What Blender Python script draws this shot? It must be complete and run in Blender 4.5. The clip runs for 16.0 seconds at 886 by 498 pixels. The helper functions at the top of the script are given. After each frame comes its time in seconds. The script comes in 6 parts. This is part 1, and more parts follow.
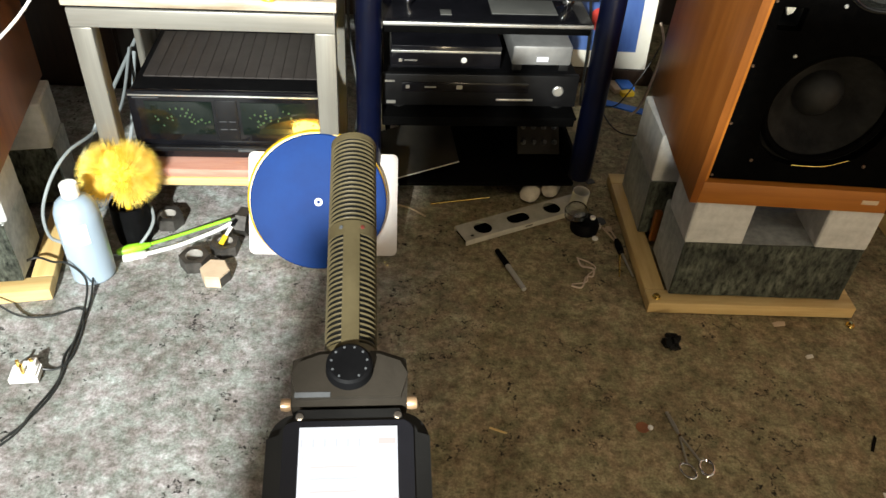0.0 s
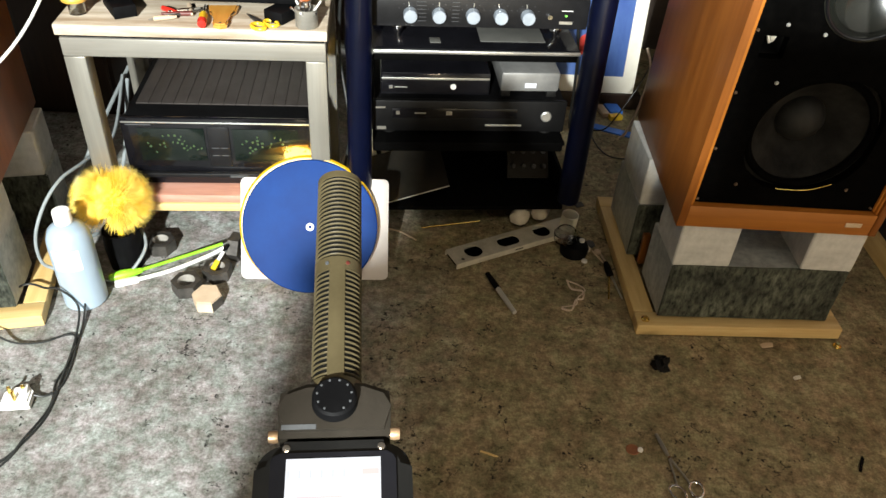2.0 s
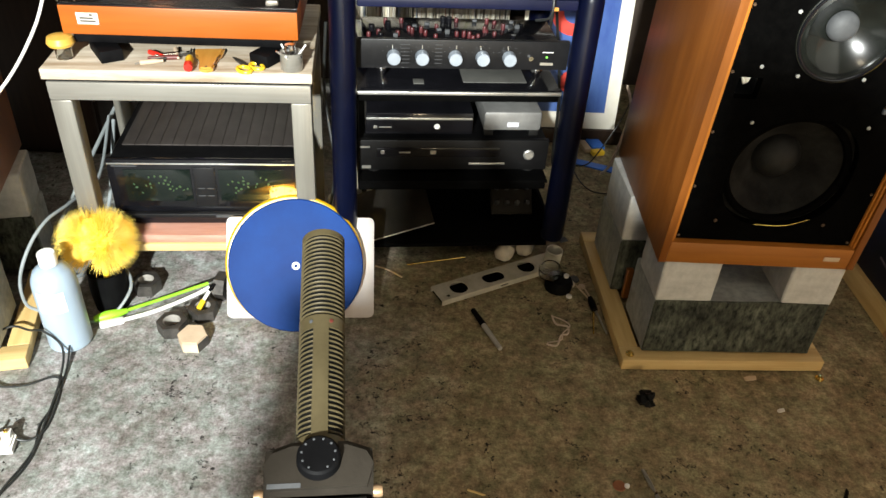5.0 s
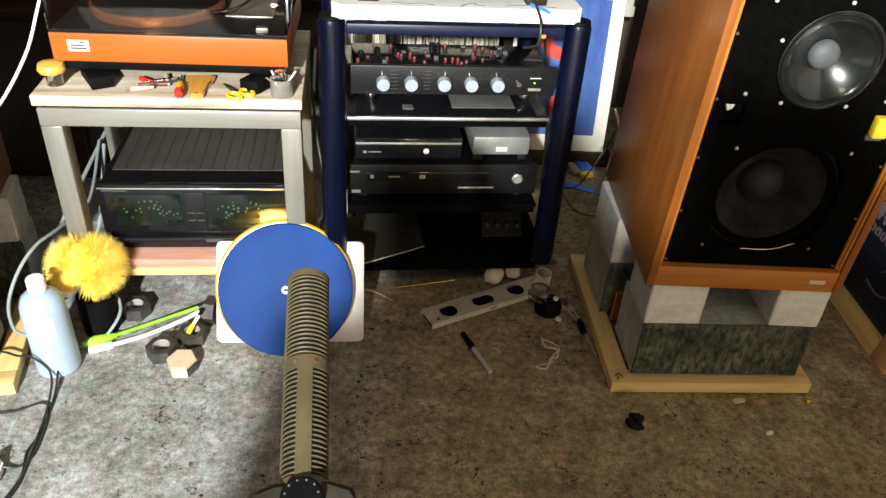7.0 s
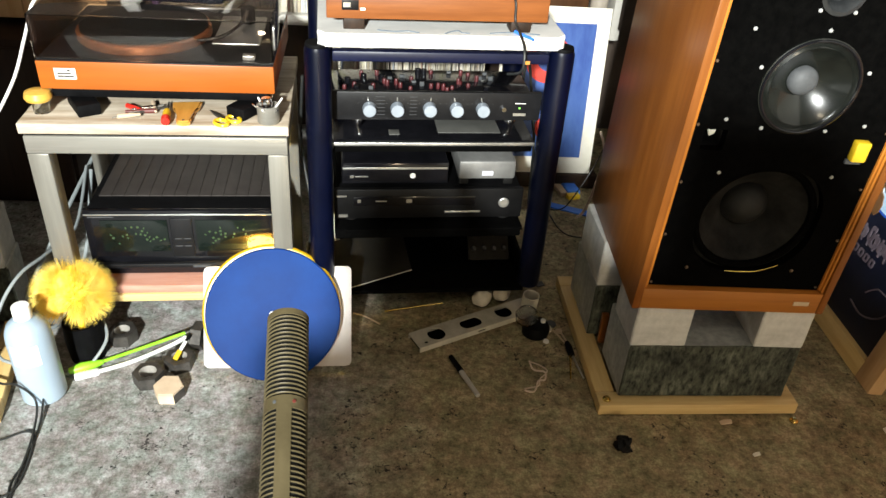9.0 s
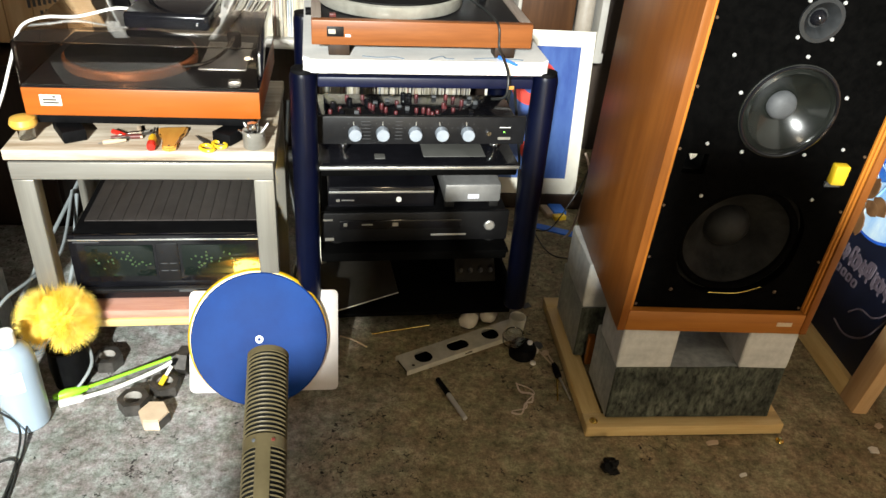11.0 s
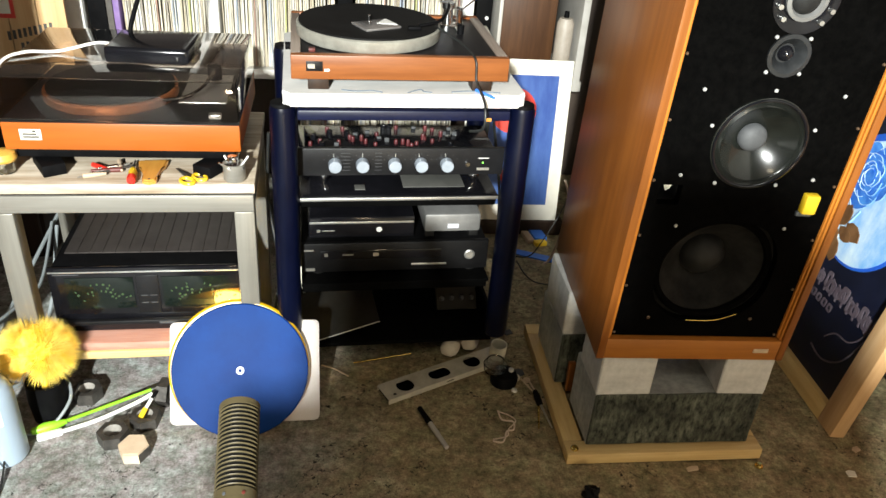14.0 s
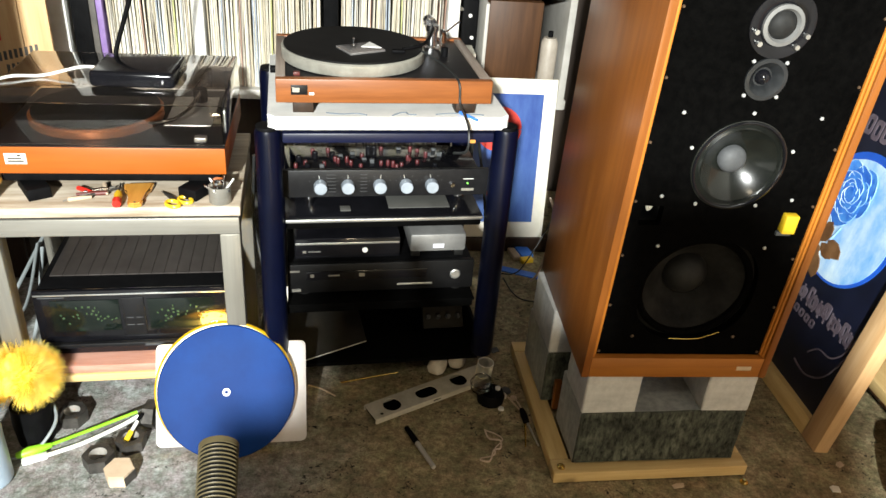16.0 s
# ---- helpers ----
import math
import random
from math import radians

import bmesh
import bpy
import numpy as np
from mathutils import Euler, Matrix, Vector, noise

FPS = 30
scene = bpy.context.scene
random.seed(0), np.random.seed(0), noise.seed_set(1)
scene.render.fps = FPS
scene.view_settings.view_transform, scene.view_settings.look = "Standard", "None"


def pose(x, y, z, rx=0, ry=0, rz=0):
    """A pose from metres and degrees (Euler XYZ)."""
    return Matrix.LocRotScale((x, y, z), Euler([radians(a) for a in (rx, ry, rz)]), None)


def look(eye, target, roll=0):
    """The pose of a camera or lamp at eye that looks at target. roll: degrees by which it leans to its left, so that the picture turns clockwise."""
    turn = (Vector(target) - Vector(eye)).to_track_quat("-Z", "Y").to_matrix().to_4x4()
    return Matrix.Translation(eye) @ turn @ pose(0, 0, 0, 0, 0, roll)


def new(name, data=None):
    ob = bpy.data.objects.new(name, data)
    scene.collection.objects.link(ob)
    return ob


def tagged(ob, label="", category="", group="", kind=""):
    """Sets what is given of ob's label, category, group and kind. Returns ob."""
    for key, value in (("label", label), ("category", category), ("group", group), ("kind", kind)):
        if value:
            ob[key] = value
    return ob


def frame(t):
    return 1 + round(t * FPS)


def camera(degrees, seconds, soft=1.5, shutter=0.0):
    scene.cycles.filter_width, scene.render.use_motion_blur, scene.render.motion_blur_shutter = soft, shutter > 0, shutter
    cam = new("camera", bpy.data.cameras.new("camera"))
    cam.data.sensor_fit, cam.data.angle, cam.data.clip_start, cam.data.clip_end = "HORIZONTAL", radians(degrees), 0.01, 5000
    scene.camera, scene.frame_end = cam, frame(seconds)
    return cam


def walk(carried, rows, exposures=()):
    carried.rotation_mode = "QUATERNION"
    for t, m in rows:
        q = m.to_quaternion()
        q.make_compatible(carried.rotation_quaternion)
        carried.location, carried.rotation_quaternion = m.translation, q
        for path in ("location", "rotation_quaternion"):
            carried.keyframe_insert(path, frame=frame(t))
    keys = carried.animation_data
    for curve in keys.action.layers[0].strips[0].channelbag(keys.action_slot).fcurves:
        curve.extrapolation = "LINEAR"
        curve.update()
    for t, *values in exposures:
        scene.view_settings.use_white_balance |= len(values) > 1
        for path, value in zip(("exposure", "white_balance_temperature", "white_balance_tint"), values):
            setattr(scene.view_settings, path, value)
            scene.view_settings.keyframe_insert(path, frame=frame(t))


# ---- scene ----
cam = camera(59.5, 16.0)
PATH = [
    (0, (0.046, 0.121, 1.173), (0.101, 1.656, -0.109), 4.1),
    (0.5, (0.047, 0.12, 1.177), (0.106, 1.663, -0.094), 4.1),
    (1, (0.048, 0.117, 1.181), (0.111, 1.667, -0.08), 4.1),
    (1.5, (0.049, 0.115, 1.186), (0.116, 1.675, -0.064), 4.1),
    (2, (0.051, 0.114, 1.189), (0.121, 1.682, -0.051), 4.1),
    (2.5, (0.052, 0.114, 1.191), (0.125, 1.689, -0.039), 4.1),
    (3, (0.052, 0.114, 1.194), (0.131, 1.699, -0.023), 4.1),
    (3.5, (0.053, 0.112, 1.199), (0.136, 1.704, -0.009), 4.2),
    (4, (0.052, 0.112, 1.202), (0.142, 1.712, 0.005), 4.2),
    (6.5, (0.057, 0.113, 1.221), (0.171, 1.749, 0.076), 4.2),
    (7, (0.058, 0.113, 1.224), (0.178, 1.755, 0.089), 4.3),
    (7.5, (0.06, 0.113, 1.227), (0.185, 1.762, 0.102), 4.3),
    (8, (0.061, 0.114, 1.23), (0.192, 1.769, 0.115), 4.3),
    (8.5, (0.064, 0.114, 1.235), (0.2, 1.776, 0.131), 4.3),
    (9, (0.065, 0.114, 1.239), (0.208, 1.782, 0.144), 4.3),
    (11.5, (0.073, 0.115, 1.257), (0.248, 1.811, 0.211), 4.4),
    (12, (0.075, 0.115, 1.262), (0.255, 1.815, 0.223), 4.4),
    (12.5, (0.077, 0.115, 1.265), (0.262, 1.819, 0.234), 4.4),
    (13, (0.077, 0.115, 1.268), (0.269, 1.823, 0.245), 4.4),
    (13.5, (0.08, 0.114, 1.273), (0.279, 1.826, 0.259), 4.4),
    (14, (0.081, 0.113, 1.277), (0.287, 1.829, 0.271), 4.5),
    (14.5, (0.083, 0.114, 1.283), (0.296, 1.833, 0.282), 4.5),
    (15, (0.084, 0.113, 1.286), (0.304, 1.836, 0.294), 4.5),
    (15.5, (0.086, 0.112, 1.292), (0.311, 1.839, 0.307), 4.6),
    (16, (0.089, 0.112, 1.298), (0.321, 1.842, 0.321), 4.5),
]
walk(cam, [(t, look(eye, target, roll)) for t, eye, target, roll in PATH])

# ---- light ----
EXPOSURE = 0.0
scene.view_settings.exposure = EXPOSURE
world = bpy.data.worlds.new("world")
world.use_nodes = True
world.node_tree.nodes["Background"].inputs[0].default_value = (0.9, 0.75, 0.6, 1)
world.node_tree.nodes["Background"].inputs[1].default_value = 0.005
scene.world = world


def lamp(name, m, kind, power, colour, size):
    d = bpy.data.lights.new(name, kind)
    d.energy, d.color = power, colour
    if kind == "AREA":
        d.shape, d.size = "DISK", size
    else:
        d.shadow_soft_size = size
    ob = new(name, d)
    ob.matrix_world = m
    return ob


KEY = (-0.58, -2.6, 2.25)
key = lamp("work_light", look(KEY, (-0.1, 1.6, 0.55)), "SPOT", 2750, (0.965, 1.0, 0.96), 0.07)
key.data.spot_size, key.data.spot_blend = radians(82), 0.35
# two unseen fills added to lift the shaded side; no lamps hang or stand there
lamp("overhead_fill", look((-0.05, -0.2, 2.42), (-0.05, -0.1, 0)), "AREA", 7.5, (1.0, 0.84, 0.6), 0.5)
lamp("low_fill", look((0.62, -1.6, 0.33), (0.6, 1.4, 0.25)), "AREA", 20, (1.0, 0.8, 0.52), 0.25)


# ---- mesh helpers ----
def thing(name, m, label, category, group="", kind=""):
    ob = new(name)
    ob.empty_display_size = 0.05
    ob.matrix_world = m
    return tagged(ob, label, category, group, kind)


def finish(name, bm, material, smooth=True):
    me = bpy.data.meshes.new(name)
    bmesh.ops.recalc_face_normals(bm, faces=bm.faces)
    bm.to_mesh(me)
    bm.free()
    if smooth:
        me.shade_smooth()
        me.set_sharp_from_angle(angle=radians(38))
    me.materials.append(material)
    return me


def part(name, bm, material, parent, label="", smooth=True):
    ob = new(name, finish(name, bm, material, smooth))
    ob.parent = parent
    return tagged(ob, label)


def solid(name, bm, material, label, category, kind="", group="", m=None, smooth=True):
    ob = new(name, finish(name, bm, material, smooth))
    if m is not None:
        ob.matrix_world = m
    return tagged(ob, label, category, group, kind)


def B():
    return bmesh.new()


def box(bm, x0, x1, y0, y1, z0, z1, r=0.0, seg=2, m=None):
    b = bmesh.new()
    bmesh.ops.create_cube(b, size=1)
    for v in b.verts:
        v.co = Vector(((x0 + x1) / 2 + v.co.x * (x1 - x0), (y0 + y1) / 2 + v.co.y * (y1 - y0), (z0 + z1) / 2 + v.co.z * (z1 - z0)))
    if r > 0:
        bmesh.ops.bevel(b, geom=list(b.edges), offset=r, segments=seg, affect="EDGES", profile=0.5)
    return join(bm, b, m)


def join(bm, b, m=None):
    me = bpy.data.meshes.new("tmp")
    if m is not None:
        b.transform(m)
    b.to_mesh(me)
    b.free()
    bm.from_mesh(me)
    bpy.data.meshes.remove(me)
    return bm


def lathe(bm, profile, m=None, seg=32):
    """Turns (radius, height) pairs about z; closed where the radius is 0."""
    b = bmesh.new()
    rings = []
    for r, z in profile:
        if r <= 1e-6:
            rings.append([b.verts.new((0, 0, z))])
        else:
            rings.append([b.verts.new((r * math.cos(2 * math.pi * k / seg), r * math.sin(2 * math.pi * k / seg), z)) for k in range(seg)])
    for a, c in zip(rings, rings[1:]):
        for k in range(seg):
            k2 = (k + 1) % seg
            if len(a) == 1 and len(c) == 1:
                continue
            if len(a) == 1:
                b.faces.new((a[0], c[k], c[k2]))
            elif len(c) == 1:
                b.faces.new((a[k], a[k2], c[0]))
            else:
                b.faces.new((a[k], a[k2], c[k2], c[k]))
    return join(bm, b, m)


def between(p, q):
    p, q = Vector(p), Vector(q)
    return Matrix.Translation(p) @ (q - p).to_track_quat("Z", "Y").to_matrix().to_4x4()


def rod(bm, p, q, r0, r1=None, seg=14):
    r1 = r0 if r1 is None else r1
    n = (Vector(q) - Vector(p)).length
    return lathe(bm, [(0, 0), (r0, 0), (r1, n), (0, n)], between(p, q), seg)


def smooth_line(pts, steps=6):
    pts = [Vector(p) for p in pts]
    out = []
    for i in range(len(pts) - 1):
        a, b, c, d = pts[max(i - 1, 0)], pts[i], pts[i + 1], pts[min(i + 2, len(pts) - 1)]
        for k in range(steps):
            t = k / steps
            out.append(0.5 * ((2 * b) + (c - a) * t + (2 * a - 5 * b + 4 * c - d) * t * t + (3 * b - a - 3 * c + d) * t ** 3))
    return out + [pts[-1]]


def cable(bm, pts, r, seg=8, steps=6):
    b = bmesh.new()
    line = smooth_line(pts, steps)
    rings, side = [], Vector((0, 0, 1))
    for i, p in enumerate(line):
        d = (line[min(i + 1, len(line) - 1)] - line[max(i - 1, 0)]).normalized()
        u = side - d * side.dot(d)
        if u.length < 1e-3:
            u = d.orthogonal()
        u.normalize()
        side = u
        w = d.cross(u)
        rings.append([b.verts.new(p + r * (u * math.cos(2 * math.pi * k / seg) + w * math.sin(2 * math.pi * k / seg))) for k in range(seg)])
    for a, c in zip(rings, rings[1:]):
        for k in range(seg):
            b.faces.new((a[k], a[(k + 1) % seg], c[(k + 1) % seg], c[k]))
    b.faces.new(rings[0][::-1])
    b.faces.new(rings[-1])
    return join(bm, b)


def prism(bm, outline, z0, z1, m=None, r=0.0):
    """Extrudes a flat outline (x, y) from z0 to z1."""
    b = bmesh.new()
    low = [b.verts.new((x, y, z0)) for x, y in outline]
    top = [b.verts.new((x, y, z1)) for x, y in outline]
    n = len(outline)
    b.faces.new(low[::-1])
    b.faces.new(top)
    for k in range(n):
        b.faces.new((low[k], low[(k + 1) % n], top[(k + 1) % n], top[k]))
    if r > 0:
        bmesh.ops.bevel(b, geom=[e for e in b.edges if abs(e.verts[0].co.z - e.verts[1].co.z) < 1e-6], offset=r, segments=2, affect="EDGES")
    return join(bm, b, m)


def plate_with_holes(bm, outer, holes, z0, z1, m=None):
    """A plate between z0 and z1 whose holes go through it. All are loops of (x, y)."""
    b = bmesh.new()
    edges = []
    for loop in [outer] + holes:
        vs = [b.verts.new((x, y, z0)) for x, y in loop]
        edges += [b.edges.new((vs[k], vs[(k + 1) % len(vs)])) for k in range(len(vs))]
    bmesh.ops.triangle_fill(b, use_beauty=True, use_dissolve=False, edges=edges)
    got = bmesh.ops.extrude_face_region(b, geom=list(b.faces))
    for v in got["geom"]:
        if isinstance(v, bmesh.types.BMVert):
            v.co.z = z1
    return join(bm, b, m)


def circle(cx, cy, r, n=32, ry=None):
    ry = r if ry is None else ry
    return [(cx + r * math.cos(2 * math.pi * k / n), cy + ry * math.sin(2 * math.pi * k / n)) for k in range(n)]


def rounded(x0, x1, y0, y1, r, n=5):
    out = []
    for cx, cy, a in ((x1 - r, y1 - r, 0), (x0 + r, y1 - r, 90), (x0 + r, y0 + r, 180), (x1 - r, y0 + r, 270)):
        out += [(cx + r * math.cos(radians(a + 90 * k / n)), cy + r * math.sin(radians(a + 90 * k / n))) for k in range(n + 1)]
    return out


def ring(bm, R, r, m=None, seg=32, sub=8, a0=0, a1=360):
    pts = [(R * math.cos(radians(a0 + (a1 - a0) * k / seg)), R * math.sin(radians(a0 + (a1 - a0) * k / seg)), 0) for k in range(seg + 1)]
    b = bmesh.new()
    cable(b, pts, r, sub, 1)
    return join(bm, b, m)


# ---- materials ----
def mat(name, a, b, scale=20.0, rough=0.5, metal=0.0, bump=0.15, fine=180.0, stretch=(1, 1, 1), stain=0.25, coat=0.0, random_shade=0.0, spec=0.5):
    """Two colours mixed by grain, larger stains over them, and a fine relief."""
    m = bpy.data.materials.new(name)
    m.use_nodes = True
    nt = m.node_tree
    n, l = nt.nodes, nt.links
    p = n["Principled BSDF"]
    tc, mp = n.new("ShaderNodeTexCoord"), n.new("ShaderNodeMapping")
    mp.inputs["Scale"].default_value = stretch
    l.new(tc.outputs["Object"], mp.inputs[0])
    g = n.new("ShaderNodeTexNoise")
    g.inputs["Scale"].default_value, g.inputs["Detail"].default_value, g.inputs["Roughness"].default_value = scale, 6, 0.65
    l.new(mp.outputs[0], g.inputs["Vector"])
    ramp = n.new("ShaderNodeValToRGB")
    ramp.color_ramp.elements[0].position, ramp.color_ramp.elements[1].position = 0.34, 0.66
    ramp.color_ramp.elements[0].color, ramp.color_ramp.elements[1].color = (*a, 1), (*b, 1)
    l.new(g.outputs[0], ramp.inputs[0])
    s = n.new("ShaderNodeTexNoise")
    s.inputs["Scale"].default_value, s.inputs["Detail"].default_value = scale * 0.17, 3
    l.new(tc.outputs["Object"], s.inputs["Vector"])
    sr = n.new("ShaderNodeMapRange")
    sr.inputs[1].default_value, sr.inputs[2].default_value = 0.3, 0.7
    sr.inputs[3].default_value, sr.inputs[4].default_value = 1 - stain, 1 + stain * 0.4
    l.new(s.outputs[0], sr.inputs[0])
    mul = n.new("ShaderNodeMix")
    mul.data_type, mul.blend_type = "RGBA", "MULTIPLY"
    mul.inputs[0].default_value = 1
    l.new(ramp.outputs[0], mul.inputs[6])
    l.new(sr.outputs[0], mul.inputs[7])
    col = mul.outputs[2]
    if random_shade:
        oi, rr = n.new("ShaderNodeObjectInfo"), n.new("ShaderNodeMapRange")
        rr.inputs[3].default_value, rr.inputs[4].default_value = 1 - random_shade, 1 + random_shade
        l.new(oi.outputs["Random"], rr.inputs[0])
        m2 = n.new("ShaderNodeMix")
        m2.data_type, m2.blend_type = "RGBA", "MULTIPLY"
        m2.inputs[0].default_value = 1
        l.new(col, m2.inputs[6])
        l.new(rr.outputs[0], m2.inputs[7])
        col = m2.outputs[2]
    l.new(col, p.inputs["Base Color"])
    rm = n.new("ShaderNodeMapRange")
    rm.inputs[3].default_value, rm.inputs[4].default_value = max(rough - 0.1, 0.02), min(rough + 0.12, 1)
    l.new(s.outputs[0], rm.inputs[0])
    l.new(rm.outputs[0], p.inputs["Roughness"])
    p.inputs["Metallic"].default_value = metal
    p.inputs["Coat Weight"].default_value = coat
    p.inputs["Specular IOR Level"].default_value = spec
    if bump:
        f, bp = n.new("ShaderNodeTexNoise"), n.new("ShaderNodeBump")
        f.inputs["Scale"].default_value, f.inputs["Detail"].default_value = fine, 4
        l.new(mp.outputs[0], f.inputs["Vector"])
        bp.inputs["Strength"].default_value, bp.inputs["Distance"].default_value = bump, 0.002
        l.new(f.outputs[0], bp.inputs["Height"])
        l.new(bp.outputs[0], p.inputs["Normal"])
    return m


def glow(name, colour, strength):
    m = bpy.data.materials.new(name)
    m.use_nodes = True
    p = m.node_tree.nodes["Principled BSDF"]
    p.inputs["Base Color"].default_value = (0.01, 0.01, 0.01, 1)
    p.inputs["Emission Color"].default_value = (*colour, 1)
    p.inputs["Emission Strength"].default_value = strength
    return m


def glass(name, colour, rough=0.03, alpha=None):
    m = bpy.data.materials.new(name)
    m.use_nodes = True
    p = m.node_tree.nodes["Principled BSDF"]
    p.inputs["Base Color"].default_value = (*colour, 1)
    p.inputs["Roughness"].default_value = rough
    p.inputs["IOR"].default_value = 1.46
    p.inputs["Transmission Weight"].default_value = 1
    return m


def floor_material():
    m = bpy.data.materials.new("worn_floor")
    m.use_nodes = True
    nt = m.node_tree
    n, l = nt.nodes, nt.links
    p = n["Principled BSDF"]
    tc = n.new("ShaderNodeTexCoord")

    def noise_at(scale, detail=5, rough=0.6):
        t = n.new("ShaderNodeTexNoise")
        t.inputs["Scale"].default_value, t.inputs["Detail"].default_value, t.inputs["Roughness"].default_value = scale, detail, rough
        l.new(tc.outputs["Object"], t.inputs["Vector"])
        return t

    def ramp_of(src, stops):
        r = n.new("ShaderNodeValToRGB")
        e = r.color_ramp.elements
        for pos, c in stops[2:]:
            e.new(pos)
        for k, (pos, c) in enumerate(stops):
            e[k].position, e[k].color = pos, (*c, 1)
        l.new(src, r.inputs[0])
        return r

    def mix(kind, a, b, f=1.0):
        x = n.new("ShaderNodeMix")
        x.data_type, x.blend_type = "RGBA", kind
        if isinstance(f, float):
            x.inputs[0].default_value = f
        else:
            l.new(f, x.inputs[0])
        l.new(a, x.inputs[6])
        l.new(b, x.inputs[7])
        return x.outputs[2]

    blotch = ramp_of(noise_at(58, 8, 0.75).outputs[0], [(0.35, (0.124, 0.119, 0.107)), (0.5, (0.252, 0.253, 0.248)), (0.65, (0.39, 0.395, 0.398))])
    wide = ramp_of(noise_at(8, 5, 0.65).outputs[0], [(0.34, (0.6, 0.58, 0.54)), (0.64, (1.15, 1.15, 1.15))])
    col = mix("MULTIPLY", blotch.outputs[0], wide.outputs[0])
    patch = ramp_of(noise_at(15, 6, 0.7).outputs[0], [(0.38, (0.8, 0.79, 0.76)), (0.6, (1.16, 1.16, 1.16))])
    col = mix("MULTIPLY", col, patch.outputs[0])
    # the shaded side's brown cast, put into the floor colour, fading towards the table
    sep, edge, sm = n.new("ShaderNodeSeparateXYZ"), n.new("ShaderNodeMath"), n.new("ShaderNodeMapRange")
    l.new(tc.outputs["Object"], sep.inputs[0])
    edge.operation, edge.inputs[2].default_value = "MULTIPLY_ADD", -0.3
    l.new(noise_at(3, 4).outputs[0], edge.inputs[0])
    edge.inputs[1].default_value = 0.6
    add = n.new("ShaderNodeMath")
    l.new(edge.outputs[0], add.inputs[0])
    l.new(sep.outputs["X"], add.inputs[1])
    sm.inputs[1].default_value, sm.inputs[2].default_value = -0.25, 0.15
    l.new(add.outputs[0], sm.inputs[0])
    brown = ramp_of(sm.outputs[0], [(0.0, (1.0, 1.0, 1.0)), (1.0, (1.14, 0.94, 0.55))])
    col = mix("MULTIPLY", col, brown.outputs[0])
    tint = ramp_of(noise_at(26, 4).outputs[0], [(0.4, (0.95, 1.03, 1.0)), (0.6, (1.05, 0.97, 1.0))])
    col = mix("MULTIPLY", col, tint.outputs[0])
    grit = ramp_of(noise_at(190, 3, 0.7).outputs[0], [(0.36, (0.72, 0.71, 0.7)), (0.62, (1.12, 1.12, 1.12))])
    col = mix("MULTIPLY", col, grit.outputs[0])
    # beaded cracks: thin lines where a bent noise passes its middle, with pits beside them
    ca = n.new("ShaderNodeMath")
    ca.operation = "SUBTRACT"
    l.new(noise_at(2.6, 6, 0.62).outputs[0], ca.inputs[0])
    ca.inputs[1].default_value = 0.5
    cb = n.new("ShaderNodeMath")
    cb.operation = "ABSOLUTE"
    l.new(ca.outputs[0], cb.inputs[0])
    crack = ramp_of(cb.outputs[0], [(0.0, (0.07, 0.065, 0.06)), (0.006, (1, 1, 1))])
    gate2 = ramp_of(noise_at(40, 4, 0.7).outputs[0], [(0.53, (0, 0, 0)), (0.56, (1, 1, 1))])
    col = mix("MULTIPLY", col, crack.outputs[0], gate2.outputs[0])
    speck = ramp_of(noise_at(85, 3, 0.5).outputs[0], [(0.61, (1, 1, 1)), (0.64, (0.06, 0.055, 0.05))])
    gate = ramp_of(cb.outputs[0], [(0.006, (1, 1, 1)), (0.022, (0, 0, 0))])
    col = mix("MULTIPLY", col, speck.outputs[0], gate.outputs[0])
    l.new(col, p.inputs["Base Color"])
    p.inputs["Roughness"].default_value = 0.72
    p.inputs["Specular IOR Level"].default_value = 0.3
    bp = n.new("ShaderNodeBump")
    bp.inputs["Strength"].default_value, bp.inputs["Distance"].default_value = 0.35, 0.004
    l.new(noise_at(110, 5).outputs[0], bp.inputs["Height"])
    l.new(bp.outputs[0], p.inputs["Normal"])
    return m


